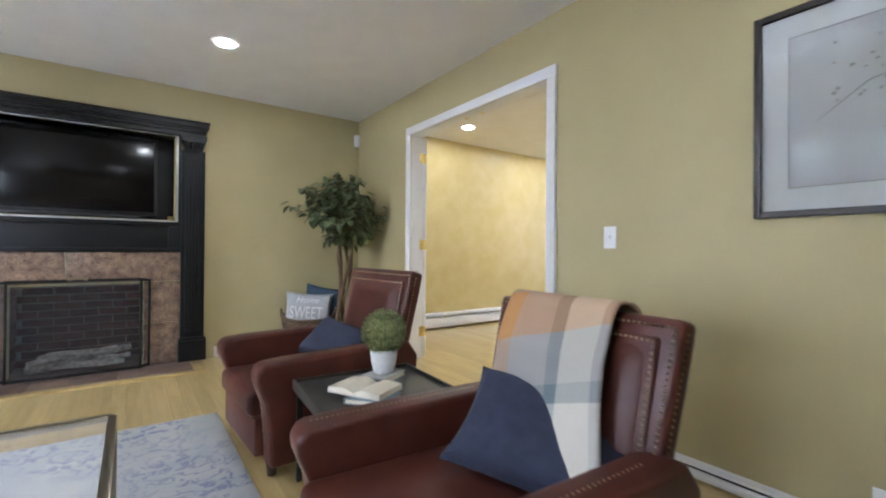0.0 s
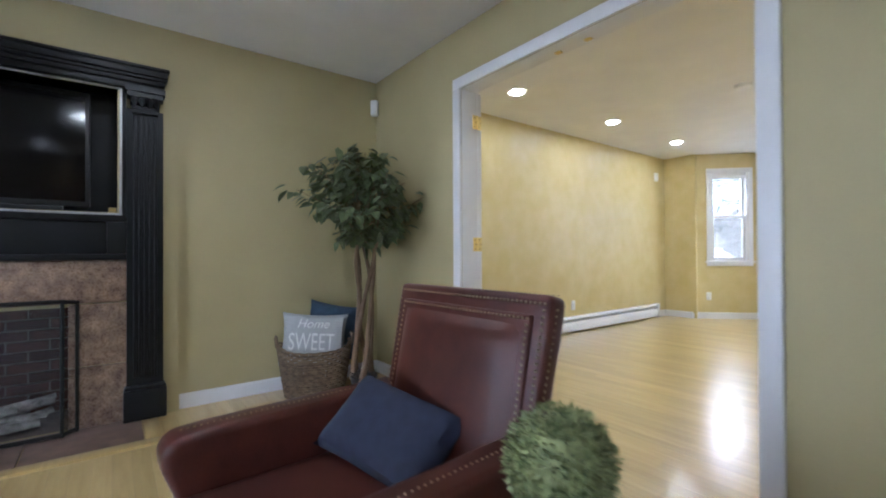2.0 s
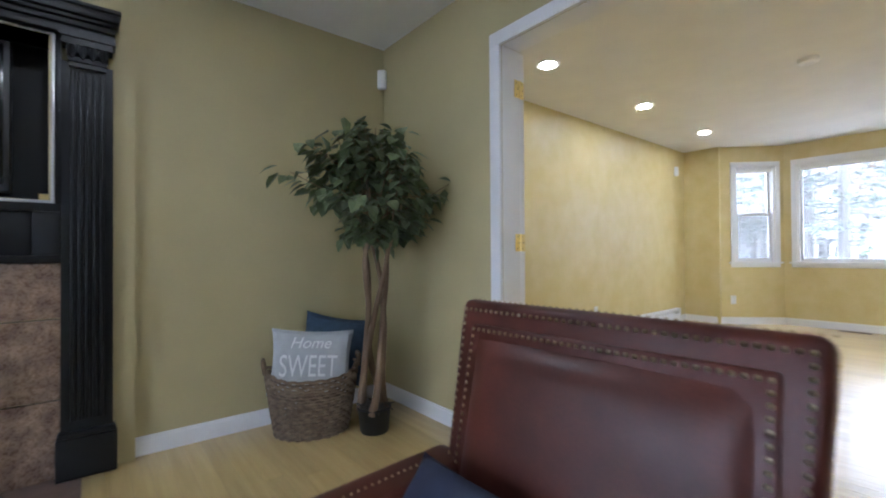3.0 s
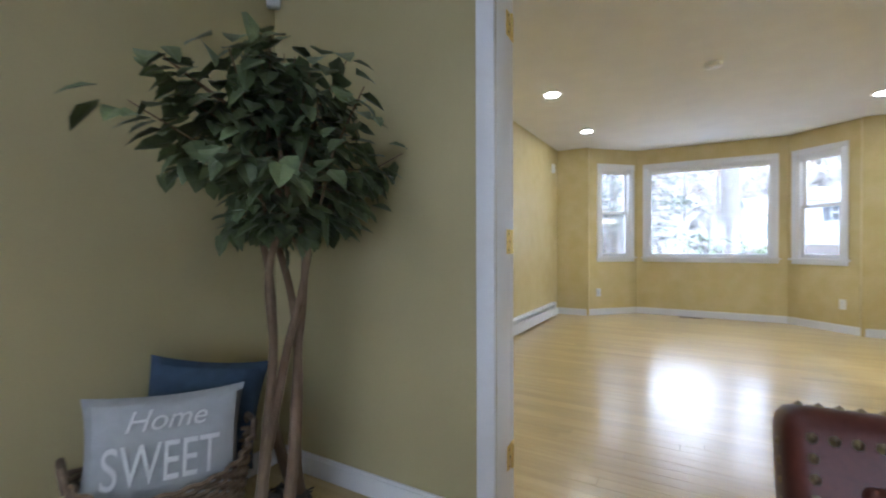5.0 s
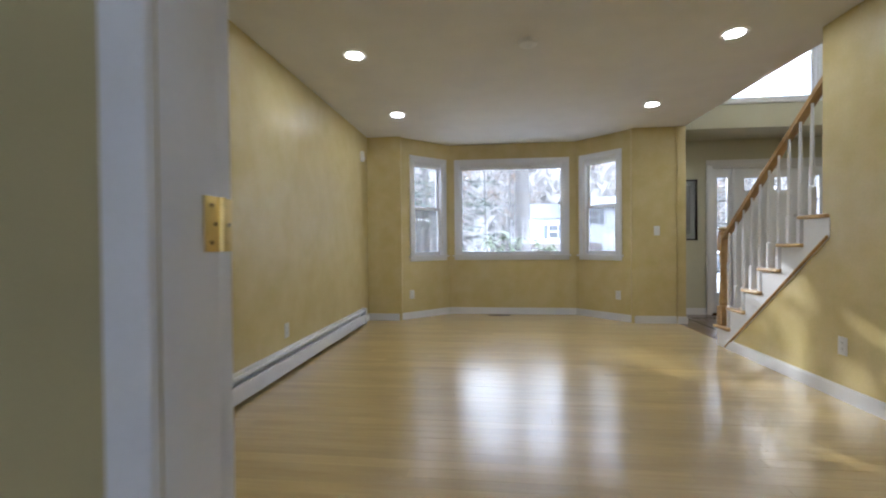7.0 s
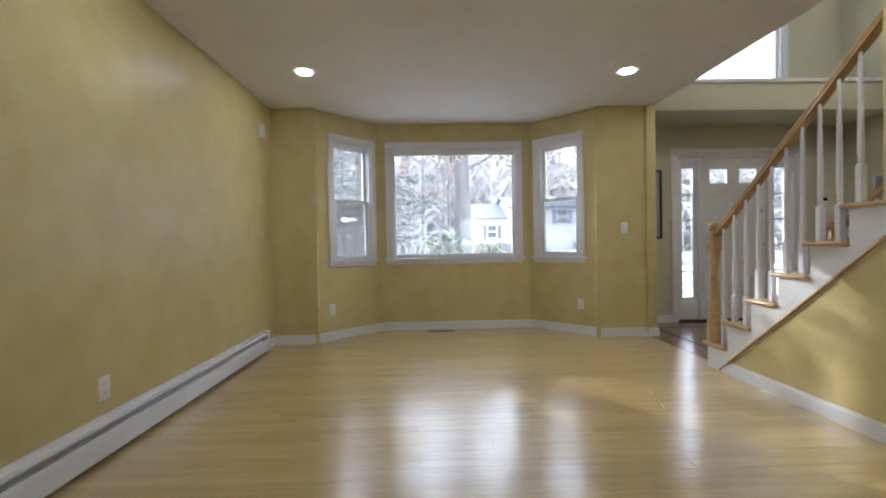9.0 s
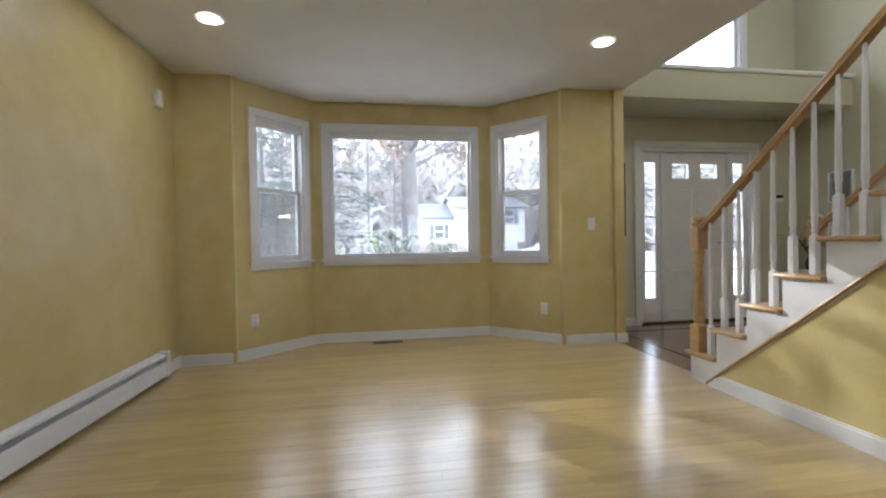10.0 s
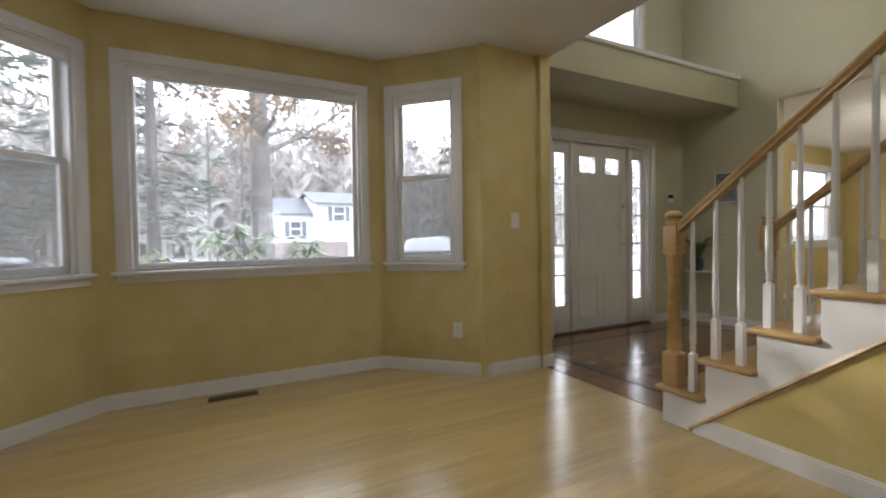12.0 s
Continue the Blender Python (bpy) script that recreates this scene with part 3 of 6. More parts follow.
def outline(pts, y0, y1, r=0.0, seg=2):
    """A plate cut to the outline pts in x-z, from y0 to y1."""
    bm = bmesh.new()
    a = [bm.verts.new((x, y0, z)) for x, z in pts]
    b = [bm.verts.new((x, y1, z)) for x, z in pts]
    bm.faces.new(a)
    bm.faces.new(b[::-1])
    for i in range(len(pts)):
        k = (i + 1) % len(pts)
        bm.faces.new((a[i], b[i], b[k], a[k]))
    return soft(bm, r, seg) if r else bm


def flip(bm, m):
    bmesh.ops.transform(bm, matrix=m, verts=bm.verts)
    return bm


def dome_row(bm, pts, normal, r=0.0048, step=0.0165):
    """Domed nail heads along a line."""
    n = Vector(normal).normalized()
    a = n.orthogonal().normalized()
    c = n.cross(a)
    for p, q in zip(pts, pts[1:]):
        p, q = Vector(p), Vector(q)
        k = max(1, int((q - p).length / step))
        for i in range(k):
            o = p.lerp(q, i / k)
            ring = [bm.verts.new(o + (a * math.cos(j * 1.0472) + c * math.sin(j * 1.0472)) * r) for j in range(6)]
            top = bm.verts.new(o + n * r * 0.8)
            for j in range(6):
                bm.faces.new((ring[j], ring[(j + 1) % 6], top))


# ---- fireplace wall ----
wall("chimney_breast", (BX + 0.955, BY), (BX - 0.955, BY), M_KHAKI, z1=2.11, thick=YF - BY - 0.001, holes=[(0.535, 1.375, -1, 0.70), (0.315, 1.595, 1.245, 1.985)], label="khaki painted chimney breast")

fire = empty("fireplace_surround", pose(BX, BY, 0), "black painted wooden fireplace surround with fluted columns and cornice", "fireplace")
for s in (-1, 1):
    c = empty("column", Matrix(), "", "")
    c.parent = fire
    c.location = (s * 0.775, 0, 0)
    part("plinth", rbox(-0.108, -0.075, 0.008, 0.108, 0, 0.19, 0.006), M_BLACK, c)
    part("plinth_cap", outline([(-0.108, 0.19), (0.108, 0.19), (0.098, 0.215), (-0.098, 0.215)], -0.07, 0, 0.004), M_BLACK, c)
    bm = bmesh.new()
    box(bm, -0.092, -0.04, 0.215, 0.092, 0, 1.87)
    part("shaft", bm, M_BLACK, c)
    for i in range(5):
        x = -0.052 + i * 0.026
        part("reed", rbox(x - 0.008, -0.053, 0.26, x + 0.008, -0.04, 1.83, 0.004), M_BLACK, c)
    cap = bmesh.new()
    for i, (w, z) in enumerate(((0.064, 1.845), (0.07, 1.865), (0.074, 1.90), (0.09, 1.935), (0.1, 1.965))):
        box(cap, -w, -0.06 - i * 0.008, z, w, 0, z + 0.022 + (0.012 if i > 1 else 0))
    for i in range(4):
        lathe([(0.006, 0), (0.018, 0.03), (0.012, 0.06), (0.004, 0.075)], 8, pose(-0.054 + i * 0.036, -0.085, 1.875, -12), cap)
    part("capital", cap, M_BLACK, c)
for w, d, z0, z1 in ((0.868, 0.07, 1.985, 2.02), (0.874, 0.085, 2.02, 2.045), (0.88, 0.10, 2.045, 2.062), (0.888, 0.115, 2.062, 2.10), (0.895, 0.125, 2.10, 2.118)):
    part("cornice_moulding", rbox(-w, -d, z0, w, 0, z1, 0.004), M_BLACK, fire)
for q in ((-0.683, 0.965, 0.683, 1.0), (-0.683, 1.19, 0.683, 1.228), (-0.683, 1.0, -0.59, 1.19), (0.59, 1.0, 0.683, 1.19)):
    part("frieze_rail", rbox(q[0], -0.04, q[1], q[2], 0, q[3], 0.003), M_BLACK, fire)
part("frieze_panel", rbox(-0.59, -0.022, 1.0, 0.59, 0, 1.19, 0.002), M_BLACK, fire)
for s in (-1, 1):
    a, b = sorted((s * 0.662, s * 0.683))
    part("stile", rbox(a, -0.03, 1.228, b, 0, 1.985, 0.002), M_BLACK, fire)
for q in ((-0.66, 0.002, 1.23, -0.645, 0.2, 2.0), (0.645, 0.002, 1.23, 0.66, 0.2, 2.0), (-0.645, 0.002, 1.985, 0.645, 0.2, 2.0), (-0.645, 0.002, 1.23, 0.645, 0.2, 1.245), (-0.66, 0.2, 1.23, 0.66, 0.215, 2.0)):
    part("niche_board", rbox(*q, 0.002, 1), M_BLACK, fire)
tr = bmesh.new()
for q in ((-0.662, -0.034, 1.228, -0.65, -0.02, 1.985), (0.65, -0.034, 1.228, 0.662, -0.02, 1.985), (-0.65, -0.034, 1.973, 0.65, -0.02, 1.985), (-0.65, -0.034, 1.228, 0.65, -0.02, 1.24)):
    box(tr, *q)
part("niche_trim", soft(tr, 0.002), M_STEEL, fire, "bright silver trim round the television niche")
for k, (x0, z0, x1, z1) in enumerate(((-0.685, 0.72, -0.09, 0.965), (-0.085, 0.72, 0.685, 0.965), (-0.685, 0.36, -0.42, 0.715), (-0.685, 0.008, -0.42, 0.355), (0.42, 0.008, 0.685, 0.355), (0.42, 0.36, 0.685, 0.715))):
    part("granite_slab", rbox(x0, -0.02, z0, x1, 0, z1, 0.003), M_GRANITE, fire)

tv = empty("television", pose(BX - 0.06, BY + 0.09, 1.25), "large black flat television set in the wall niche", "television")
part("housing", rbox(-0.57, 0.0, 0.03, 0.57, 0.06, 0.70, 0.008), M_BLACKPOT, tv)
part("screen", rbox(-0.548, -0.004, 0.06, 0.548, 0.0005, 0.68, 0.002), M_SCREEN, tv)
part("speaker_bar", rbox(-0.45, -0.02, 0.0, 0.45, 0.03, 0.028, 0.006), M_BLACKPOT, tv)
sw = empty("wall_socket", pose(BX + 0.615, BY + 0.19, 1.5), "small brass cable plate inside the niche", "socket")
part("plate", rbox(-0.02, -0.008, -0.24, 0.02, 0.008, -0.21, 0.003), M_BRASS, sw)

# firebox of brick
fb = tagged(part("firebox", (lambda b: (box(b, BX - 0.44, 5.06, -0.02, BX + 0.44, 5.12, 0.76), box(b, BX - 0.50, 4.69, -0.02, BX - 0.44, 5.12, 0.76), box(b, BX + 0.44, 4.69, -0.02, BX + 0.50, 5.12, 0.76), box(b, BX - 0.50, 4.69, 0.76, BX + 0.50, 5.12, 0.82), box(b, BX - 0.50, 4.52, -0.06, BX + 0.50, 5.12, -0.004), b)[-1])(bmesh.new()), M_MORTAR, smooth=False), "brick lined firebox with grey mortar", "firebox", kind="structure")
bmb = bmesh.new()
box(bmb, -0.5, -0.5, -0.5, 0.5, 0.5, 0.5)
soft(bmb, 0.03, 1)
BRICK = mesh("brick", bmb, M_BRICK)
for row in range(11):
    z = 0.035 + row * 0.066
    off = 0.1 if row % 2 else 0.0
    for i in range(6):
        x = BX - 0.40 + i * 0.2 - off
        a, b = max(x - 0.095, BX - 0.425), min(x + 0.095, BX + 0.425)
        if b - a > 0.03:
            o = new("brick", BRICK)
            o.parent, o.location, o.scale = fb, ((a + b) / 2, 5.055, z), (b - a, 0.02, 0.056)
    for s in (-1, 1):
        for i in range(2):
            o = new("brick", BRICK)
            o.parent, o.location, o.scale = fb, (BX + s * 0.436, 4.80 + i * 0.2 - off * 0.6, z), (0.02, 0.19, 0.056)

screen = empty("fire_screen", pose(BX, BY - 0.055, 0.008), "black iron fire screen of fine wire mesh with bent wings", "fire screen")
part("frame_rail", tube([(-0.46, 0.02, 0.72), (-0.40, -0.045, 0.735), (0.40, -0.045, 0.735), (0.46, 0.02, 0.72)], 0.011, 8), M_IRON, screen)
part("frame_rail", tube([(-0.46, 0.02, 0.014), (-0.40, -0.045, 0.014), (0.40, -0.045, 0.014), (0.46, 0.02, 0.014)], 0.012, 8), M_IRON, screen)
for x, y in ((-0.46, 0.02), (0.46, 0.02), (-0.40, -0.045), (0.40, -0.045)):
    part("frame_post", tube([(x, y, 0.0), (x, y, 0.73)], 0.009, 8), M_IRON, screen)
ms = bmesh.new()
for a, b in (((-0.46, 0.02), (-0.40, -0.045)), ((-0.40, -0.045), (0.40, -0.045)), ((0.40, -0.045), (0.46, 0.02))):
    ms.faces.new([ms.verts.new(p) for p in ((*a, 0.014), (*b, 0.014), (*b, 0.725), (*a, 0.725))])
part("wire_mesh", ms, M_MESH, screen, smooth=False)
orn = bmesh.new()
for i in range(7):
    lathe([(0.004, -0.014), (0.014, 0), (0.004, 0.014)], 8, pose(-0.05 + i * 0.0167, -0.05, 0.745 + 0.012 * math.sin(i * math.pi / 6)), orn)
part("crest", orn, M_NAIL, screen)

logs = empty("fire_logs", pose(BX, 4.76, 0.0), "stack of pale birch logs and sticks in the firebox", "logs")
random.seed(5)
for i in range(9):
    y, z = random.uniform(-0.06, 0.10), 0.03 + 0.022 * i * 0.6
    a = random.uniform(-0.16, 0.16)
    x0, x1 = -random.uniform(0.2, 0.34), random.uniform(0.2, 0.34)
    r = random.uniform(0.014, 0.03)
    part("log", tube([(x0, y - a, z), (x0 / 2, y - a / 2 + 0.01, z + 0.012), (x1 / 2, y + a / 2 - 0.01, z + 0.004), (x1, y + a, z + random.uniform(0, 0.04))], [r * 0.9, r, r * 0.95, r * 0.7], 9), M_LOG, logs)

hearth = empty("hearth", Matrix(), "flush stone hearth with a light oak border", "hearth", kind="structure")
for k, (x0, x1) in enumerate(((BX - 0.76, BX - 0.26), (BX - 0.255, BX + 0.255), (BX + 0.26, BX + 0.755))):
    part("hearth_slab", rbox(x0, 4.175, -0.004, x1, BY, 0.008, 0.002), M_HEARTH, hearth)
part("border", rbox(BX - 0.83, 4.09, -0.004, BX + 0.835, 4.17, 0.012, 0.003), M_OAK, hearth)
part("border", rbox(BX + 0.76, 4.175, -0.004, BX + 0.835, BY - 0.08, 0.012, 0.003), M_OAK, hearth)
part("border", rbox(BX - 0.83, 4.175, -0.004, BX - 0.765, BY - 0.08, 0.012, 0.003), M_OAK, hearth)


# ---- armchairs ----
def armchair(at, turn=0.0):
    """A leather club chair that faces -x; its middle on the floor is its origin."""
    ch = empty("armchair", at, "oxblood leather club armchair with brass nailhead trim", "armchair", "leather club armchairs")
    part("seat_base", rbox(-0.40, -0.285, 0.06, 0.28, 0.285, 0.22, 0.015), M_LEATHER, ch)
    bm = rbox(-0.425, -0.28, 0.221, 0.24, 0.28, 0.33, 0.035, 4)
    part("seat_cushion", bm, M_LEATHER, ch)
    pts = [(-0.365, 0.045), (0.35, 0.045), (0.40, 0.40), (0.34, 0.475), (-0.30, 0.468), (-0.395, 0.462), (-0.425, 0.43), (-0.42, 0.385), (-0.385, 0.30), (-0.372, 0.2)]
    for s in (-1, 1):
        y0, y1 = sorted((s * 0.285, s * 0.41))
        a = part("arm", outline(pts, y0, y1, 0.022, 4), M_LEATHER, ch)
        nb = bmesh.new()
        dome_row(nb, [(-0.37, s * 0.348, 0.466), (0.25, s * 0.348, 0.474)], (0, 0, 1))
        dome_row(nb, [(-0.425, s * 0.348, 0.40), (-0.388, s * 0.348, 0.30), (-0.372, s * 0.348, 0.14)], (-1, 0, 0))
        tagged(part("nailhead_trim", nb, M_NAIL, a), kind="stuff")
    lean = pose(0.255, 0, 0.25, 0, 13, 0)
    bk = bmesh.new()
    front = []
    for w, z in ((0.345, 0.0), (0.352, 0.25), (0.366, 0.50), (0.366, 0.578)):
        front.append((w, z))
    vs = [[bk.verts.new(lean @ Vector((x, y, z))) for x, y in ((0, -w), (0, w), (0.078, w), (0.078, -w))] for w, z in front]
    for a, b in zip(vs, vs[1:]):
        for i in range(4):
            bk.faces.new((a[i], a[(i + 1) % 4], b[(i + 1) % 4], b[i]))
    bk.faces.new(vs[0][::-1])
    bk.faces.new(vs[-1])
    back = part("backrest", soft(bk, 0.02, 3), M_LEATHER, ch)
    part("inner_frame", flip(rbox(-0.012, -0.312, 0.06, 0.01, 0.312, 0.522, 0.008, 3), lean), M_LEATHER, back)
    pad = cushion(0.575, 0.45, 0.075, 16, 0.0)
    part("back_pad", flip(pad, lean @ pose(-0.008, 0, 0.272, 0, 0, 90)), M_LEATHER, back)
    nb = bmesh.new()
    dome_row(nb, [lean @ Vector(p) for p in ((-0.001, -0.332, 0.05), (-0.001, -0.346, 0.553), (-0.001, 0.346, 0.553), (-0.001, 0.332, 0.05))], lean.to_3x3() @ Vector((-1, 0, 0)))
    dome_row(nb, [lean @ Vector(p) for p in ((-0.0125, -0.3, 0.06), (-0.0125, -0.3, 0.51), (-0.0125, 0.3, 0.51), (-0.0125, 0.3, 0.06))], lean.to_3x3() @ Vector((-1, 0, 0)))
    for s in (-1, 1):
        dome_row(nb, [lean @ Vector((0.03, s * 0.3525, 0.24)), lean @ Vector((0.03, s * 0.3675, 0.56))], (0, s, 0))
    dome_row(nb, [lean @ Vector((0.03, -0.365, 0.579)), lean @ Vector((0.03, 0.365, 0.579))], (0, 0, 1))
    tagged(part("nailhead_trim", nb, M_NAIL, back), kind="stuff")
    for x, y in ((-0.34, -0.34), (-0.34, 0.34), (0.31, -0.30), (0.31, 0.30)):
        part("leg", lathe([(0.019, 0.0), (0.026, 0.05), (0.028, 0.07)], 12, pose(x, y, 0)), M_DARKWOOD, ch)
    return ch


C1, C2 = (0.787, 2.448), (0.75, 1.055)
TURN1, TURN2 = 3.0, -4.2
armchair(pose(*C1, 0.006, 0, 0, TURN1)).scale = (1, 0.97, 1.08)
ch2 = armchair(pose(*C2, 0.006, 0, 0, TURN2))
tagged(ch2, "oxblood leather club armchair with a plaid throw over its back")


def throw_pillow(name, m, w, h, t, material, label, seed):
    return tagged(part(name, flip(cushion(w, h, t, 16, 0.10, seed), m), material), label, "pillow", "throw pillows")


throw_pillow("throw_pillow", pose(C1[0] + 0.135, C1[1] + 0.07, 0.45, 0, 0, 117) @ pose(0, 0, 0, 50, 0, 0) @ pose(0, 0, 0, 0, -14, 0), 0.44, 0.28, 0.14, M_NAVY, "navy woven pillow leaning in the leather chair", 2)
throw_pillow("throw_pillow", pose(C2[0] + 0.20, C2[1] - 0.085, 0.44, 0, 0, 127) @ pose(0, 0, 0, 48, 0, 0) @ pose(0, 0, 0, 0, -14, 0), 0.56, 0.34, 0.15, M_NAVY, "navy woven pillow leaning in the leather chair", 7)


def plaid_throw():
    """The cloth over the second chair's back: from low behind it, over the top, down its face to the seat."""
    t = empty("plaid_throw", pose(C2[0], C2[1], 0.006, 0, 0, TURN2), "fringed wool throw in rust, grey, teal and cream plaid", "throw blanket")
    lean = pose(0.255, 0, 0.25, 0, 13, 0)
    prof = [(0.105, 0.25), (0.102, 0.48), (0.098, 0.562), (0.085, 0.592), (0.05, 0.602), (0.0, 0.598), (-0.028, 0.583), (-0.05, 0.525), (-0.085, 0.42), (-0.10, 0.3), (-0.11, 0.19), (-0.125, 0.10), (-0.135, 0.065)]
    prof = [Vector((x, 0, z)) for x, z in prof]
    dist = [0.0]
    for a, b in zip(prof, prof[1:]):
        dist.append(dist[-1] + (b - a).length)
    nu, nv = 26, 44
    bm = bmesh.new()
    uvl = bm.loops.layers.uv.new("UVMap")
    rows, uvs = [], {}
    top = dist[4]
    for k in range(nv + 1):
        d = dist[-1] * k / nv
        i = max(q for q in range(len(dist)) if dist[q] <= d + 1e-9)
        i = min(i, len(dist) - 2)
        f = (d - dist[i]) / (dist[i + 1] - dist[i])
        p = prof[i].lerp(prof[i + 1], f)
        row = []
        for q in range(nu + 1):
            u = q / nu
            down = max(0, (d - top) / (dist[-1] - top))
            wide = 0.46 - 0.02 * down
            y = 0.27 - u * wide - 0.13 * down ** 1.2
            fold = 0.010 * math.sin(u * 9 + d * 4) * min(1, abs(d - top) * 4) + 0.006 * noise.noise(Vector((u * 5, d * 6, 3)))
            v = bm.verts.new(lean @ (p + Vector((fold - 0.008, y, 0))))
            row.append(v)
            uvs[v] = (u, min(1, max(0, (d - top + 0.05) / (dist[-1] - top + 0.05) + 0.2 * u - 0.06)))
        rows.append(row)
    for a, b in zip(rows, rows[1:]):
        for q in range(nu):
            f = bm.faces.new((a[q], a[q + 1], b[q + 1], b[q]))
            for lp in f.loops:
                lp[uvl].uv = uvs[lp.vert]
    end = [v.co.copy() for v in rows[-1]]
    ob = part("cloth", bm, M_PLAID, t)
    sol = ob.modifiers.new("thickness", "SOLIDIFY")
    sol.thickness, sol.offset = 0.009, 1
    random.seed(3)
    for q in range(0, nu + 1, 2):
        p = end[q]
        part("tassel", tube([p + Vector((0, 0, 0.004)), p + Vector((-0.006, random.uniform(-0.01, 0.01), -0.03)), p + Vector((random.uniform(-0.02, 0.0), random.uniform(-0.02, 0.02), -0.085))], [0.007, 0.008, 0.004], 6), M_FRINGE, t)
    return t


plaid_throw()

# ---- side table ----
TX, TY, TZ = 0.78, 1.745, 0.43
tb = empty("side_table", pose(TX, TY, 0.006, 0, 0, -4), "square dark metal side table with a raised tray rim", "side table")
part("tabletop", rbox(-0.265, -0.235, TZ - 0.03, 0.265, 0.235, TZ - 0.012, 0.003), M_TABLE, tb)
rim = bmesh.new()
for q in ((-0.275, -0.245, -0.265, 0.245), (0.265, -0.245, 0.275, 0.245), (-0.265, -0.245, 0.265, -0.235), (-0.265, 0.235, 0.265, 0.245)):
    box(rim, q[0], q[1], TZ - 0.045, q[2], q[3], TZ)
part("tray_rim", soft(rim, 0.002), M_TABLE, tb)
for x in (-0.25, 0.25):
    for y in (-0.22, 0.22):
        part("leg", rbox(x - 0.012, y - 0.012, 0, x + 0.012, y + 0.012, TZ - 0.03, 0.003), M_IRON, tb)
for x in (-0.25, 0.25):
    part("stretcher", rbox(x - 0.008, -0.208, 0.08, x + 0.008, 0.208, 0.10, 0.003), M_IRON, tb)
TOPZ = TZ - 0.012 + 0.006


def shut_book(m, w, d, h, cover, label):
    b = empty("book", m, label, "book", "books on the side table")
    part("pages", rbox(-w / 2 + 0.004, -d / 2 + 0.005, 0.003, w / 2 - 0.006, d / 2 - 0.005, h - 0.003, 0.001), M_PAPER, b)
    cv = bmesh.new()
    box(cv, -w / 2, -d / 2, 0, w / 2, d / 2, 0.003)
    box(cv, -w / 2, -d / 2, h - 0.003, w / 2, d / 2, h)
    box(cv, -w / 2 - 0.003, -d / 2, 0, -w / 2, d / 2, h)
    part("cover", soft(cv, 0.001, 1), cover, b)
    return b


b1 = shut_book(pose(0.878, 1.85, TOPZ, 0, 0, 28), 0.17, 0.13, 0.022, M_BOOKC, "closed pale grey book lying under the potted plant")
part("title_block", rbox(-0.0895, -0.05, 0.006, -0.0882, -0.015, 0.018, 0.0003), M_BOOKB, b1)
shut_book(pose(0.705, 1.605, TOPZ, 0, 0, -50), 0.18, 0.13, 0.02, M_BOOKB, "closed blue-grey book lying under the open one")


def open_book(m):
    b = empty("open_book", m, "open book with cream pages lying on another book", "book", "books on the side table")
    for s in (-1, 1):
        bm = bmesh.new()
        n = 10
        lo, hi = [], []
        for i in range(n + 1):
            u = i / n
            x = s * u * 0.118
            z = 0.006 + 0.024 * math.sin(min(1, u * 1.7) * math.pi / 2) * (1 - 0.55 * u) + 0.004
            hi.append([bm.verts.new((x, y, z)) for y in (-0.08, 0.08)])
            lo.append([bm.verts.new((x, y, 0.003)) for y in (-0.08, 0.08)])
        for i in range(n):
            bm.faces.new((hi[i][0], hi[i + 1][0], hi[i + 1][1], hi[i][1]))
            bm.faces.new((lo[i][0], lo[i][1], lo[i + 1][1], lo[i + 1][0]))
            for y in (0, 1):
                bm.faces.new((hi[i][y], lo[i][y], lo[i + 1][y], hi[i + 1][y]))
        bm.faces.new((hi[n][0], lo[n][0], lo[n][1], hi[n][1]))
        part("page_block", bm, M_PAPER, b)
    part("cover", rbox(-0.122, -0.083, 0, 0.122, 0.083, 0.003, 0.001), M_BOOKC, b)
    return b


open_book(pose(0.705, 1.675, TOPZ + 0.02, 0, 0, -61))

pt = empty("potted_boxwood", pose(0.878, 1.85, TOPZ + 0.022), "clipped green boxwood ball in a white ceramic pot", "potted plant")
part("pot", lathe([(0.036, 0.0), (0.044, 0.006), (0.056, 0.05), (0.062, 0.105), (0.060, 0.108), (0.055, 0.10), (0.05, 0.09)], 28), M_POT, pt)
part("core", lathe([(0.02, 0.10), (0.06, 0.13), (0.085, 0.185), (0.06, 0.245), (0.02, 0.265)], 14), M_BOX, pt)
random.seed(8)
lv = bmesh.new()
for i in range(2600):
    z = 1 - 2 * (i + 0.5) / 2600
    a = i * 2.39996
    d = Vector((math.sqrt(1 - z * z) * math.cos(a), math.sqrt(1 - z * z) * math.sin(a), z))
    o = Vector((0, 0, 0.182)) + d * random.uniform(0.076, 0.096)
    q = (d + Vector((random.uniform(-1, 1), random.uniform(-1, 1), random.uniform(-1, 1))) * 0.6).normalized()
    t1 = q.orthogonal().normalized()
    t1 = (t1 * math.cos(i) + q.cross(t1) * math.sin(i)).normalized()
    up = (d + t1 * 0.7).normalized()
    sd = up.cross(q).normalized()
    L, W = random.uniform(0.010, 0.016), random.uniform(0.0022, 0.004)
    pts = [o, o + up * L * 0.5 + sd * W, o + up * L + q * 0.002, o + up * L * 0.5 - sd * W]
    lv.faces.new([lv.verts.new(p) for p in pts])
tagged(part("foliage", lv, M_BOX, pt, smooth=False), kind="stuff")

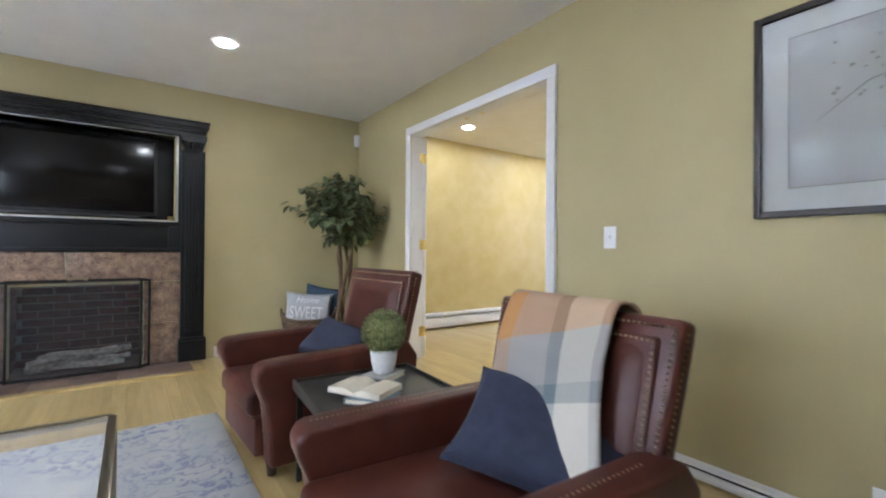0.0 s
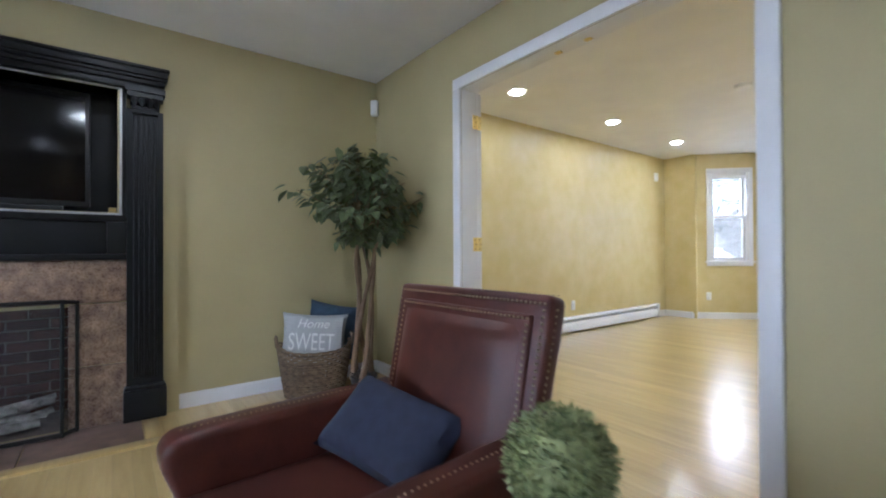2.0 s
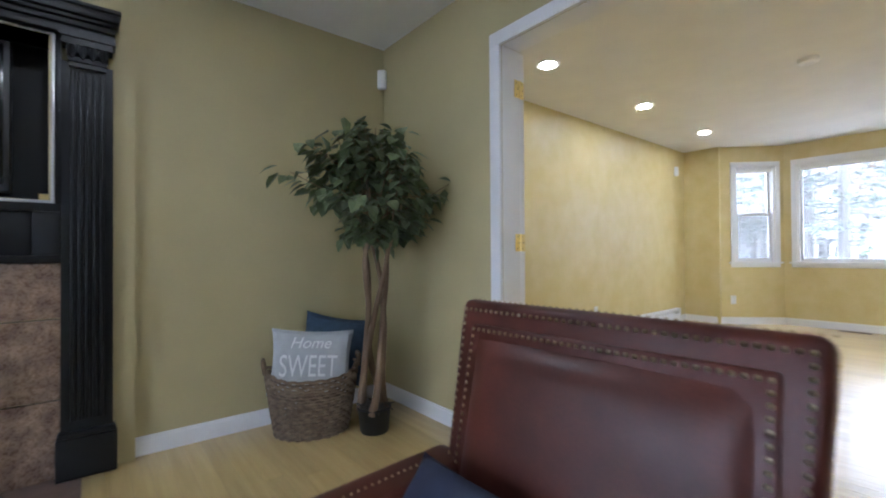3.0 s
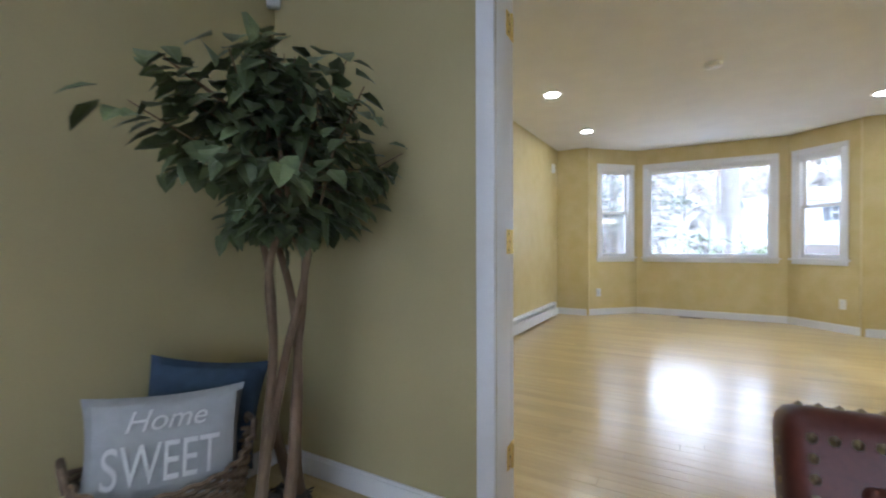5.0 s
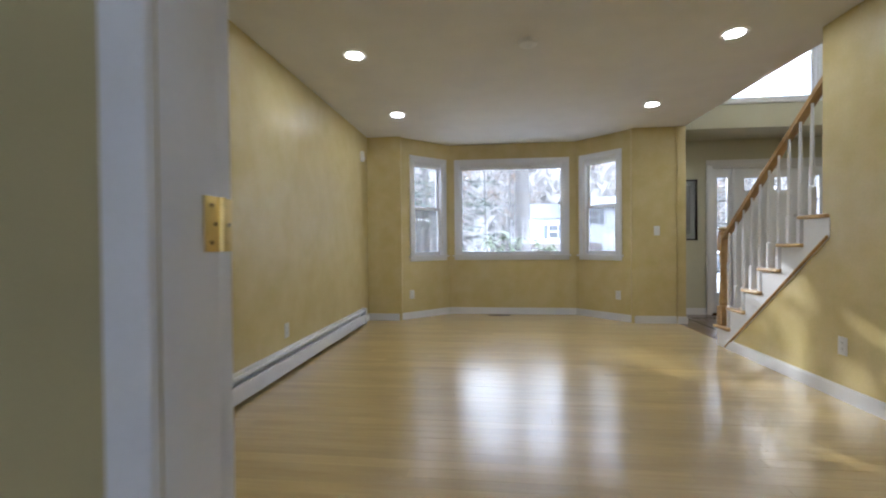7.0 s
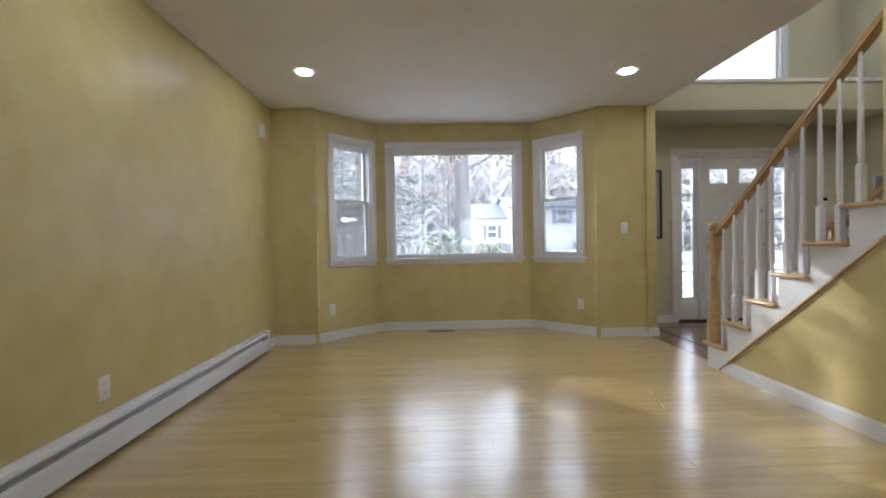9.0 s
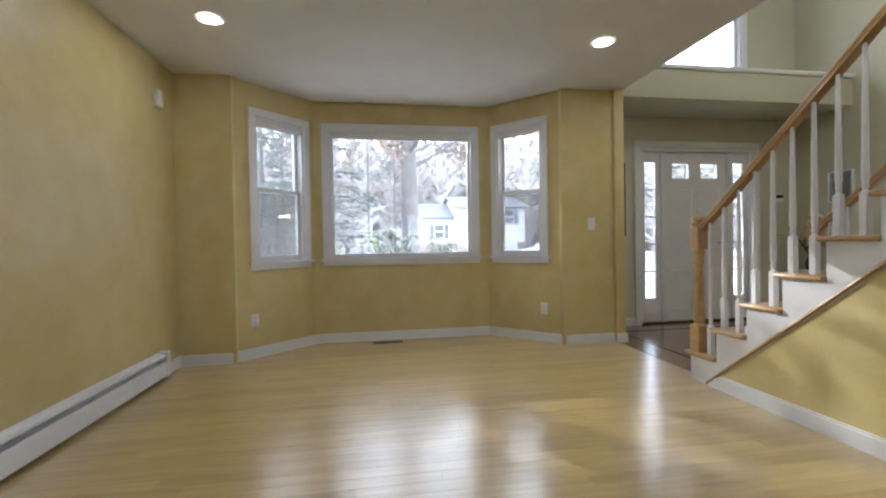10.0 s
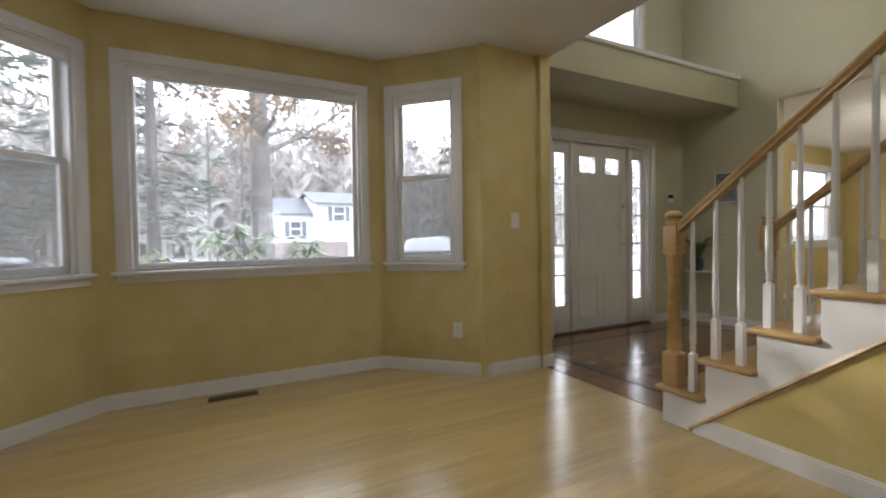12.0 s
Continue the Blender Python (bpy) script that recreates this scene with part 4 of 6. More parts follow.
# ---- coffee table and rug ----
rug = tagged(part("rug", rbox(-2.6, -0.6, 0.0005, 0.385, 3.05, 0.007, 0.003), M_RUG), "faded ivory rug with indigo medallion pattern", "rug")
ct = empty("coffee_table", pose(-0.65, 1.50, 0.007), "glass coffee table with a champagne metal frame", "coffee table")
CW, CD, CZ = 0.56, 0.50, 0.415
for s in (-1, 1):
    part("top_rail", rbox(-CW, s * CD - 0.0125, CZ - 0.022, CW, s * CD + 0.0125, CZ, 0.002), M_CHROME, ct)
    part("top_rail", rbox(s * CW - 0.0125, -CD + 0.0125, CZ - 0.022, s * CW + 0.0125, CD - 0.0125, CZ, 0.002), M_CHROME, ct)
    part("shelf_rail", rbox(-CW, s * CD - 0.009, 0.10, CW, s * CD + 0.009, 0.118, 0.002), M_CHROME, ct)
    part("shelf_rail", rbox(s * CW - 0.009, -CD + 0.01, 0.10, s * CW + 0.009, CD - 0.01, 0.118, 0.002), M_CHROME, ct)
    for q in (-1, 1):
        part("leg", rbox(s * CW - 0.0125, q * CD - 0.0125, 0, s * CW + 0.0125, q * CD + 0.0125, CZ - 0.023, 0.002), M_CHROME, ct)
for z in (CZ - 0.014, 0.107):
    g = part("glass_top", rbox(-CW + 0.013, -CD + 0.013, z, CW - 0.013, CD - 0.013, z + 0.008, 0.001), M_TABLEGLASS, ct)
    g.visible_shadow = False

# ---- ficus, basket and pillows in the corner ----
def ficus(m):
    f = empty("ficus_tree", m, "artificial ficus tree with twisted trunks in a black pot", "potted tree")
    part("pot", lathe([(0.075, 0.0), (0.08, 0.01), (0.092, 0.13), (0.096, 0.135), (0.09, 0.14), (0.085, 0.13)], 24), M_BLACKPOT, f)
    mo = bmesh.new()
    random.seed(12)
    for i in range(160):
        a, r = random.uniform(0, 6.28), 0.082 * math.sqrt(random.random())
        o = Vector((r * math.cos(a), r * math.sin(a), 0.125 + random.uniform(0, 0.03)))
        tube([o, o + Vector((random.uniform(-0.02, 0.02), random.uniform(-0.02, 0.02), 0.012)), o + Vector((random.uniform(-0.04, 0.04), random.uniform(-0.04, 0.04), random.uniform(-0.01, 0.02)))], 0.004, 4, mo)
    tagged(part("moss", mo, M_MOSS, f), kind="stuff")
    random.seed(21)
    tips = []
    for k in range(5):
        ph = k * 1.2566
        pts, rad = [], []
        for i in range(15):
            t = i / 14
            tw = ph + t * 2.3 + 0.5 * math.sin(t * 5 + k * 2)
            r = 0.045 * (1 - t) ** 2 + 0.030 + 0.012 * math.sin(t * 7 + k) + 0.075 * max(0, t - 0.55) * 2
            pts.append((r * math.cos(tw) + 0.01 * math.sin(t * 9 + k), r * math.sin(tw), 0.11 + t * 1.05))
            rad.append(0.0205 - 0.009 * t + 0.004 * math.exp(-t * 12))
        part("trunk", tube(pts, rad, 8), M_BARK, f)
        tips.append(pts[-1])
        tips.append(pts[-3])
    twigs = []
    for i in range(70):
        o = Vector(random.choice(tips))
        a = i * 2.39996
        q = math.sqrt((i + 0.5) / 70) if i % 3 else random.uniform(-0.25, 0.4)
        zz = random.uniform(-1, 1)
        reach = (0.11 + 0.34 * q) * math.sqrt(max(0.1, 1 - abs(zz) ** 2.6)) * random.uniform(0.85, 1.1)
        e = Vector((reach * math.cos(a), reach * math.sin(a), 1.405 + 0.325 * zz))
        mid = o.lerp(e, 0.5) + Vector((0, 0, 0.08))
        part("branch", tube([o, mid, e], [0.006, 0.004, 0.002], 5), M_BARK, f)
        twigs.append((o, mid, e))
    lf = bmesh.new()
    for o, mid, e in twigs:
        for i in range(18):
            t = random.uniform(0.45, 1.05)
            p = o.lerp(mid, t * 2) if t < 0.5 else mid.lerp(e, t * 2 - 1)
            out = Vector((p.x, p.y, 0))
            d = (out.normalized() * random.uniform(0.4, 1.1) + Vector((random.uniform(-1, 1), random.uniform(-1, 1), random.uniform(-1.0, 0.05)))).normalized()
            p = p + Vector((random.uniform(-1, 1), random.uniform(-1, 1), random.uniform(-0.7, 0.7))) * 0.05
            w = m @ (p + d * 0.09)
            if w.x > XW - 0.03 or w.y > YF - 0.03 or p.z < 0.95:
                continue
            sd = d.cross(Vector((0, 0, 1))).normalized()
            sd = (sd + Vector((0, 0, random.uniform(-0.45, 0.45)))).normalized()
            n = sd.cross(d).normalized()
            L, W = random.uniform(0.07, 0.115), random.uniform(0.024, 0.037)
            st = p + d * 0.012
            ridge = [st, st + d * L * 0.35 - n * 0.002, st + d * L * 0.7 - n * 0.006, st + d * L - n * 0.014]
            l1, l2 = st + d * L * 0.3 + sd * W + n * 0.006, st + d * L * 0.65 + sd * W * 0.75
            r1, r2 = st + d * L * 0.3 - sd * W + n * 0.006, st + d * L * 0.65 - sd * W * 0.75
            vv = [lf.verts.new(q) for q in (*ridge, l1, l2, r1, r2)]
            for q in ((0, 1, 4), (1, 2, 5, 4), (2, 3, 5), (0, 6, 1), (1, 6, 7, 2), (2, 7, 3)):
                lf.faces.new([vv[w] for w in q])
    tagged(part("crown", lf, M_FICUS, f, smooth=False), kind="stuff")
    return f


ficus(pose(1.65, 4.14, 0.0, 0, 0, 20))


def basket(m, rx, ry, h):
    b = empty("woven_basket", m, "oval seagrass basket with loop handles holding two pillows", "basket")
    rows, cols = 20, 46
    for i in range(rows):
        bm = bmesh.new()
        t = i / (rows - 1)
        kx, ky, z = rx * (0.78 + 0.22 * t), ry * (0.78 + 0.22 * t), 0.008 + t * (h - 0.016)
        pts = []
        for k in range(cols * 2):
            a = 2 * math.pi * k / (cols * 2)
            wob = 0.006 * (1 if (k // 2 + i) % 2 else -1)
            rise = 0.05 * math.cos(a) ** 4 * t ** 2
            pts.append(((kx + wob) * math.cos(a), (ky + wob) * math.sin(a), z + rise))
        pts.append(pts[0])
        part("weave_strand", tube(pts, 0.0085, 5, bm), M_WICKER, b)
    part("base", lathe([(0.78, 0), (0.78, 0.02)], 30, Matrix.Diagonal((rx, ry, 0.4, 1))), M_WICKER, b)
    for s in (-1, 1):
        part("handle", tube([(s * rx * 1.0, -0.05, h + 0.02), (s * rx * 1.04, -0.035, h + 0.085), (s * rx * 1.04, 0.035, h + 0.085), (s * rx, 0.05, h + 0.02)], 0.011, 7), M_WICKER, b)
    return b


BASK = (1.385, 4.375)
basket(pose(*BASK, 0, 0, 0, -18), 0.25, 0.19, 0.33)
throw_pillow("throw_pillow", pose(BASK[0] + 0.165, BASK[1] + 0.075, 0.425, -8, 0, -32) @ pose(0, 0, 0, 0, 10, 0), 0.40, 0.40, 0.12, M_SLATE, "slate blue linen pillow standing in the basket", 4)
HP = pose(BASK[0] - 0.015, BASK[1] - 0.025, 0.395, -10, 0, -24) @ pose(0, 0, 0, 0, 4, 0)
hp = throw_pillow("throw_pillow", HP, 0.45, 0.36, 0.14, M_GREYLIN, "grey pillow printed with white words standing in the basket", 9)


def words(name, text, size, m, material, parent=None, label="", shear=0.0):
    cu = bpy.data.curves.new(name, "FONT")
    cu.body, cu.size, cu.align_x, cu.extrude, cu.shear = text, size, "CENTER", 0.0012, shear
    tmp = bpy.data.objects.new(name, cu)
    me = bpy.data.meshes.new_from_object(tmp.evaluated_get(bpy.context.evaluated_depsgraph_get()))
    bpy.data.objects.remove(tmp)
    me.transform(m)
    me.materials.append(material)
    ob = new(name, me)
    ob.parent = parent
    return tagged(ob, label)


def on_pillow(text, size, x, z, shear=0.0, squeeze=1.0):
    """Print that follows the front of the worded pillow."""
    ob = words("print", text, size, Matrix(), M_PRINT, hp, shear=shear)
    w, h, t = 0.45, 0.36, 0.14
    for v in ob.data.vertices:
        px, pz = v.co.x * squeeze + x, v.co.y + z
        u, q = min(0.98, abs(px) / (w / 2)), min(0.98, abs(pz) / (h / 2))
        d = ((1 - u ** 4) * (1 - q ** 4)) ** 0.45 * t / 2 * 1.1
        v.co = HP @ Vector((px, -d - 0.004 - v.co.z, pz))


on_pillow("Home", 0.085, -0.01, 0.075, 0.3)
on_pillow("SWEET", 0.165, -0.012, -0.075, 0.0, 0.60)
# ---- framed picture on the khaki wall ----
def framed(name, m, w, h, label, border=0.03, mount=0.09, wood=None):
    """A glazed picture in the plane x-z, facing -y."""
    f = empty(name, m, label, "picture", "framed pictures")
    fr = bmesh.new()
    for q in ((-w / 2, -h / 2, -w / 2 + border, h / 2), (w / 2 - border, -h / 2, w / 2, h / 2), (-w / 2 + border, h / 2 - border, w / 2 - border, h / 2), (-w / 2 + border, -h / 2, w / 2 - border, -h / 2 + border)):
        box(fr, q[0], -0.028, q[1], q[2], 0, q[3])
    part("frame", soft(fr, 0.003), wood or M_FRAME, f)
    part("mount", rbox(-w / 2 + border, -0.008, -h / 2 + border, w / 2 - border, -0.002, h / 2 - border, 0.0005), M_MAT, f)
    a, b = w / 2 - border - mount, h / 2 - border - mount
    line = bmesh.new()
    for q in ((-a, -b, -a + 0.003, b), (a - 0.003, -b, a, b), (-a, b - 0.003, a, b), (-a, -b, a, -b + 0.003)):
        box(line, q[0], -0.0105, q[1], q[2], -0.008, q[3])
    part("mount_line", line, M_INK, f)
    part("print_sheet", rbox(-a + 0.003, -0.0098, -b + 0.003, a - 0.003, -0.008, b - 0.003, 0.0003), M_PRINTPAPER, f)
    g = part("glass", rbox(-w / 2 + border, -0.017, -h / 2 + border, w / 2 - border, -0.014, h / 2 - border, 0.0004), M_PICGLASS, f)
    g.visible_shadow = False
    return f


pic = framed("framed_picture", pose(XW - 0.001, 0.255, 1.53, 0, 0, 90) @ pose(0, 0, 0, 0, 0, 180), 1.11, 0.80, "large framed ink branch print with white mount", 0.026, 0.085)
random.seed(4)
ink = bmesh.new()
tube([(-0.36, -0.0105, -0.05), (-0.22, -0.0105, 0.06), (-0.05, -0.0105, 0.10), (0.15, -0.0105, 0.18)], [0.0015, 0.002, 0.003, 0.003], 5, ink)
for i in range(46):
    x, z = random.uniform(-0.34, 0.3), random.uniform(0.0, 0.24)
    lathe([(0.001, 0), (random.uniform(0.004, 0.009), 0.0008), (0.001, 0.0016)], 7, pose(x, -0.0102, z, 90), ink)
part("ink_branch", ink, M_INK, pic)


# ---- outdoors ----
GZ = -0.35
M_GROUND = mat("leaf litter with thin snow", (0.62, 0.64, 0.68, 1), 0.9, vary=0.3, scale=0.55, fine=12, bump=0.4, base2=(0.14, 0.115, 0.085, 1), detail=10, bumpdist=0.03)
M_ROAD = mat("wet asphalt", (0.075, 0.078, 0.085, 1), 0.6, vary=0.25, scale=1.2, fine=40, bump=0.2)
# Needle green is lightened to carry the outdoor haze in its colour.
M_NEEDLE = mat("pine needles lightened for haze", (0.16, 0.19, 0.155, 1), 0.8, vary=0.4, scale=1.5, fine=20, bump=0.0, base2=(0.10, 0.125, 0.10, 1), per_piece=0.35)
M_RHODO = mat("rhododendron leaf", (0.2, 0.25, 0.13, 1), 0.5, vary=0.35, scale=5, fine=60, bump=0.0, base2=(0.11, 0.15, 0.07, 1), per_piece=0.4)
M_BROWNLEAF = mat("withered oak leaf", (0.34, 0.22, 0.13, 1), 0.8, vary=0.4, scale=5, fine=60, bump=0.0, per_piece=0.35)
M_TREE = mat("grey oak bark", (0.17, 0.155, 0.142, 1), 0.9, vary=0.4, scale=6, fine=50, bump=0.6, stretch=(1, 1, 0.3), bumpdist=0.02)
# Distance haze is put into this pale grey; there is no volume.
M_FARWOOD = mat("distant brushwood paled for haze", (0.47, 0.44, 0.41, 1), 0.9, vary=0.3, scale=0.4, fine=6, bump=0.0, base2=(0.34, 0.315, 0.295, 1), per_piece=0.2)
M_SIDING = mat("white clapboard", (0.7, 0.71, 0.73, 1), 0.6, vary=0.06, scale=1.5, fine=20, bump=0.1)
M_SHINGLE = mat("grey roof shingle", (0.19, 0.2, 0.22, 1), 0.85, vary=0.25, scale=2, fine=25, bump=0.3)
M_BRICKFAR = mat("brown brick base", (0.32, 0.26, 0.23, 1), 0.85, vary=0.25, scale=3, fine=30, bump=0.2)
M_DARKPANE = mat("dark far window glass", (0.05, 0.06, 0.075, 1), 0.12, vary=0.1)
M_SHUTTER = mat("slate shutter", (0.12, 0.14, 0.18, 1), 0.6, vary=0.1)
M_SNOW = mat("snow", (0.82, 0.83, 0.87, 1), 0.85, vary=0.08, scale=3, fine=40, bump=0.3)
M_CAR = mat("dark car paint", (0.05, 0.05, 0.06, 1), 0.3, vary=0.1)

gb = bmesh.new()
S = 400.0
gb.faces.new([gb.verts.new(p) for p in ((-S, -S, GZ), (S, -S, GZ), (S, S, GZ), (-S, S, GZ))])
tagged(part("ground", gb, M_GROUND, smooth=False), "winter ground of leaf litter and thin snow", "ground", kind="structure")
rb = bmesh.new()
box(rb, 25.0, -200, GZ - 0.1, 31.0, 200, GZ + 0.02)
tagged(part("road", rb, M_ROAD, smooth=False), "grey wet asphalt road", "road", kind="structure")


def leafquad(bm, o, d, L, W, n=None):
    d = d.normalized()
    s = d.cross(n or Vector((0, 0, 1)))
    s = s.normalized() if s.length > 1e-4 else Vector((1, 0, 0))
    bm.faces.new([bm.verts.new(p) for p in (o, o + d * L * 0.45 + s * W, o + d * L, o + d * L * 0.45 - s * W)])


def conifer(m, h, seed, r0=0.24, thick=9, sprays=36):
    """A pine: bare lower trunk, drooping sprays of needles above."""
    rnd = random.Random(seed)
    t = empty("pine_tree", m, "tall green pine tree with drooping boughs", "tree", "pine trees")
    part("trunk", tube([(0, 0, 0), (0.05, 0, h * 0.5), (0.0, 0.04, h)], [h * 0.016, h * 0.010, 0.02], 8), M_TREE, t)
    bm, wb = bmesh.new(), bmesh.new()
    for i in range(int(h * thick)):
        z = h * rnd.uniform(0.13, 1.0)
        a = i * 2.39996
        L = (h * r0) * (1.05 - z / h) ** 0.75 * rnd.uniform(0.6, 1.1) + 0.2
        d = Vector((math.cos(a), math.sin(a), rnd.uniform(-0.18, 0.22)))
        o = Vector((0, 0, z))
        tube([o, o + d * L * 0.6, o + d * L + Vector((0, 0, -0.06 * L))], [0.03, 0.018, 0.006], 4, wb)
        sd = d.cross(Vector((0, 0, 1))).normalized()
        for k in range(sprays):
            f = rnd.uniform(0.25, 1.0)
            p = o + d * L * f + sd * rnd.uniform(-0.3, 0.3) * L * 0.5 + Vector((0, 0, rnd.uniform(-0.14, 0.1)))
            q = (d + sd * rnd.uniform(-1.1, 1.1) + Vector((0, 0, rnd.uniform(-0.5, 0.35)))).normalized()
            leafquad(bm, p, q, rnd.uniform(0.16, 0.42), rnd.uniform(0.018, 0.05), Vector((rnd.uniform(-1, 1), rnd.uniform(-1, 1), 1)))
    part("limbs", wb, M_TREE, t)
    tagged(part("needles", bm, M_NEEDLE, t, smooth=False), kind="stuff")
    return t


def grow(bm, o, d, L, r, depth, rnd, ends):
    e = o + d * L + Vector((0, 0, 0.05 * L))
    tube([o, o.lerp(e, 0.5) + Vector((rnd.uniform(-1, 1), rnd.uniform(-1, 1), 0)) * L * 0.06, e], [r, r * 0.82, r * 0.62], 7 if depth > 2 else 4, bm)
    if depth == 0:
        ends.append((e, d))
        return
    for k in range(3 if depth < 3 else 2 + (rnd.random() > 0.5)):
        s = d.orthogonal().normalized()
        a = rnd.uniform(0, 6.28)
        s = s * math.cos(a) + d.cross(s) * math.sin(a)
        grow(bm, o.lerp(e, rnd.uniform(0.55, 1.0)), (d + s * rnd.uniform(0.4, 0.95)).normalized(), L * rnd.uniform(0.55, 0.8), r * 0.55, depth - 1, rnd, ends)


def bare_tree(m, h, r, seed, leaves=0, label="leafless grey tree with fine branches"):
    rnd = random.Random(seed)
    t = empty("bare_tree", m, label, "tree", "bare trees")
    bm, ends = bmesh.new(), []
    tube([(0, 0, -0.2), (0.02, 0.03, h * 0.25), (0.0, 0.08, h * 0.55), (0.05, 0.0, h)], [r * 1.25, r, r * 0.85, r * 0.4], 12, bm)
    part("trunk", bm, M_TREE, t)
    lm = bmesh.new()
    for i in range(11):
        z = h * rnd.uniform(0.28, 1.0)
        a = i * 2.4
        grow(lm, Vector((0.02, 0.02, z)), Vector((math.cos(a), math.sin(a), rnd.uniform(0.1, 0.7))).normalized(), h * 0.16, r * 0.3, 3, rnd, ends)
    part("limbs", lm, M_TREE, t)
    if leaves:
        lf = bmesh.new()
        for i in range(leaves):
            e, d = ends[rnd.randrange(len(ends))]
            p = e - d * rnd.uniform(0, 0.8) + Vector((rnd.uniform(-1, 1), rnd.uniform(-1, 1), rnd.uniform(-1, 1))) * 0.3
            leafquad(lf, p, Vector((rnd.uniform(-1, 1), rnd.uniform(-1, 1), rnd.uniform(-1, 0.4))), rnd.uniform(0.12, 0.24), rnd.uniform(0.03, 0.07), Vector((rnd.uniform(-1, 1), rnd.uniform(-1, 1), rnd.uniform(-1, 1))))
        tagged(part("crown", lf, M_BROWNLEAF, t, smooth=False), kind="stuff")
    return t


bare_tree(pose(19.0, 1.75, GZ), 13.0, 0.30, 3, 6000, "large oak with a thick trunk and a few withered leaves")
b2 = bare_tree(pose(23, 6.2, GZ), 11.0, 0.13, 8, 500)
for x, y, s in ((36, 3.5, 0.9), (38, 10, 1.0), (47, 1, 1.0), (33.5, -14.5, 0.9), (52, -24, 1.1)):
    c = copy_thing(b2, pose(x, y, GZ, 0, 0, x * 37))
    c.scale = (s, s, s)
c1 = conifer(pose(18.0, 4.5, GZ), 11.0, 1, 0.2)
c2 = conifer(pose(14.5, 6.9, GZ), 9.0, 2, 0.28, 7, 34)
for i, (x, y, s) in enumerate(((23, 6.3, 1.1), (52, 3.5, 1.0), (15.5, 8.8, 1.1), (56, -13.0, 1.2), (50, -17.0, 1.2), (54, -1, 1.1), (30, 9.5, 1.1), (48, -20, 1.3), (13.0, 12.5, 1.2), (17, 12.0, 1.3), (40, 20, 1.5), (58, -3.0, 1.2), (60, 8, 1.3), (55, -8, 1.2), (-13, 3, 1.2), (-15, -1.5, 1.3), (-14, 7, 1.1), (-17, 1, 1.4), (52, -30, 1.5), (35, -22, 1.4))):
    c = copy_thing((c1, c2)[i % 2], pose(x, y, GZ, 0, 0, i * 71))
    c.scale = (s, s, s)


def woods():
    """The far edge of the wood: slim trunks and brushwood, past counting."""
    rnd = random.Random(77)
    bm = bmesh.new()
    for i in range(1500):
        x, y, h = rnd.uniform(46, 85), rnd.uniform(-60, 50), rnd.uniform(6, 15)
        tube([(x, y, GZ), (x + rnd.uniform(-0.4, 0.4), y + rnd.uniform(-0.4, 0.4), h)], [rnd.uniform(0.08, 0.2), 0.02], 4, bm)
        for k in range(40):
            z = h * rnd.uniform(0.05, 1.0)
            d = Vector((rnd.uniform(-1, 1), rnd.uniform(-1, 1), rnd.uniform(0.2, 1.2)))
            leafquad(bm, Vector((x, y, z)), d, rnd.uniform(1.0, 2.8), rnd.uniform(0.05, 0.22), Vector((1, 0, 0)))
    tagged(part("far_woods", bm, M_FARWOOD, smooth=False), "winter wood in the distance, coloured pale for haze", "trees", kind="stuff")


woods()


def rhododendron(m, w, h, seed):
    rnd = random.Random(seed)
    r = empty("rhododendron", m, "rhododendron bush with drooping long leaves", "bush", "rhododendron bushes")
    st, lf = bmesh.new(), bmesh.new()
    for i in range(46):
        a = i * 2.4
        q = math.sqrt((i + 1) / 46)
        e = Vector((q * w * 0.5 * math.cos(a), q * w * math.sin(a), h * (1 - 0.45 * q * q) * rnd.uniform(0.6, 1.08)))
        tube([(0, 0, 0), (e.x * 0.5, e.y * 0.5, e.z * 0.6), e], [0.02, 0.013, 0.006], 5, st)
        for k in range(13):
            b = k * 2.4 + i
            d = Vector((math.cos(b), math.sin(b), rnd.uniform(-1.1, 0.1)))
            leafquad(lf, e + Vector((0, 0, rnd.uniform(-0.12, 0.02))), d, rnd.uniform(0.15, 0.25), rnd.uniform(0.026, 0.042), Vector((rnd.uniform(-0.4, 0.4), rnd.uniform(-0.4, 0.4), 1)))
    part("stems", st, M_TREE, r)
    tagged(part("leaves", lf, M_RHODO, r, smooth=False), kind="stuff")
    return r


rh = rhododendron(pose(10.6, 2.65, GZ), 1.0, 1.72, 5)
copy_thing(rh, pose(11.3, 1.7, GZ, 0, 0, 70)).scale = (0.9, 0.9, 0.86)
copy_thing(rh, pose(11.7, 3.9, GZ, 0, 0, 130)).scale = (0.85, 0.85, 0.8)


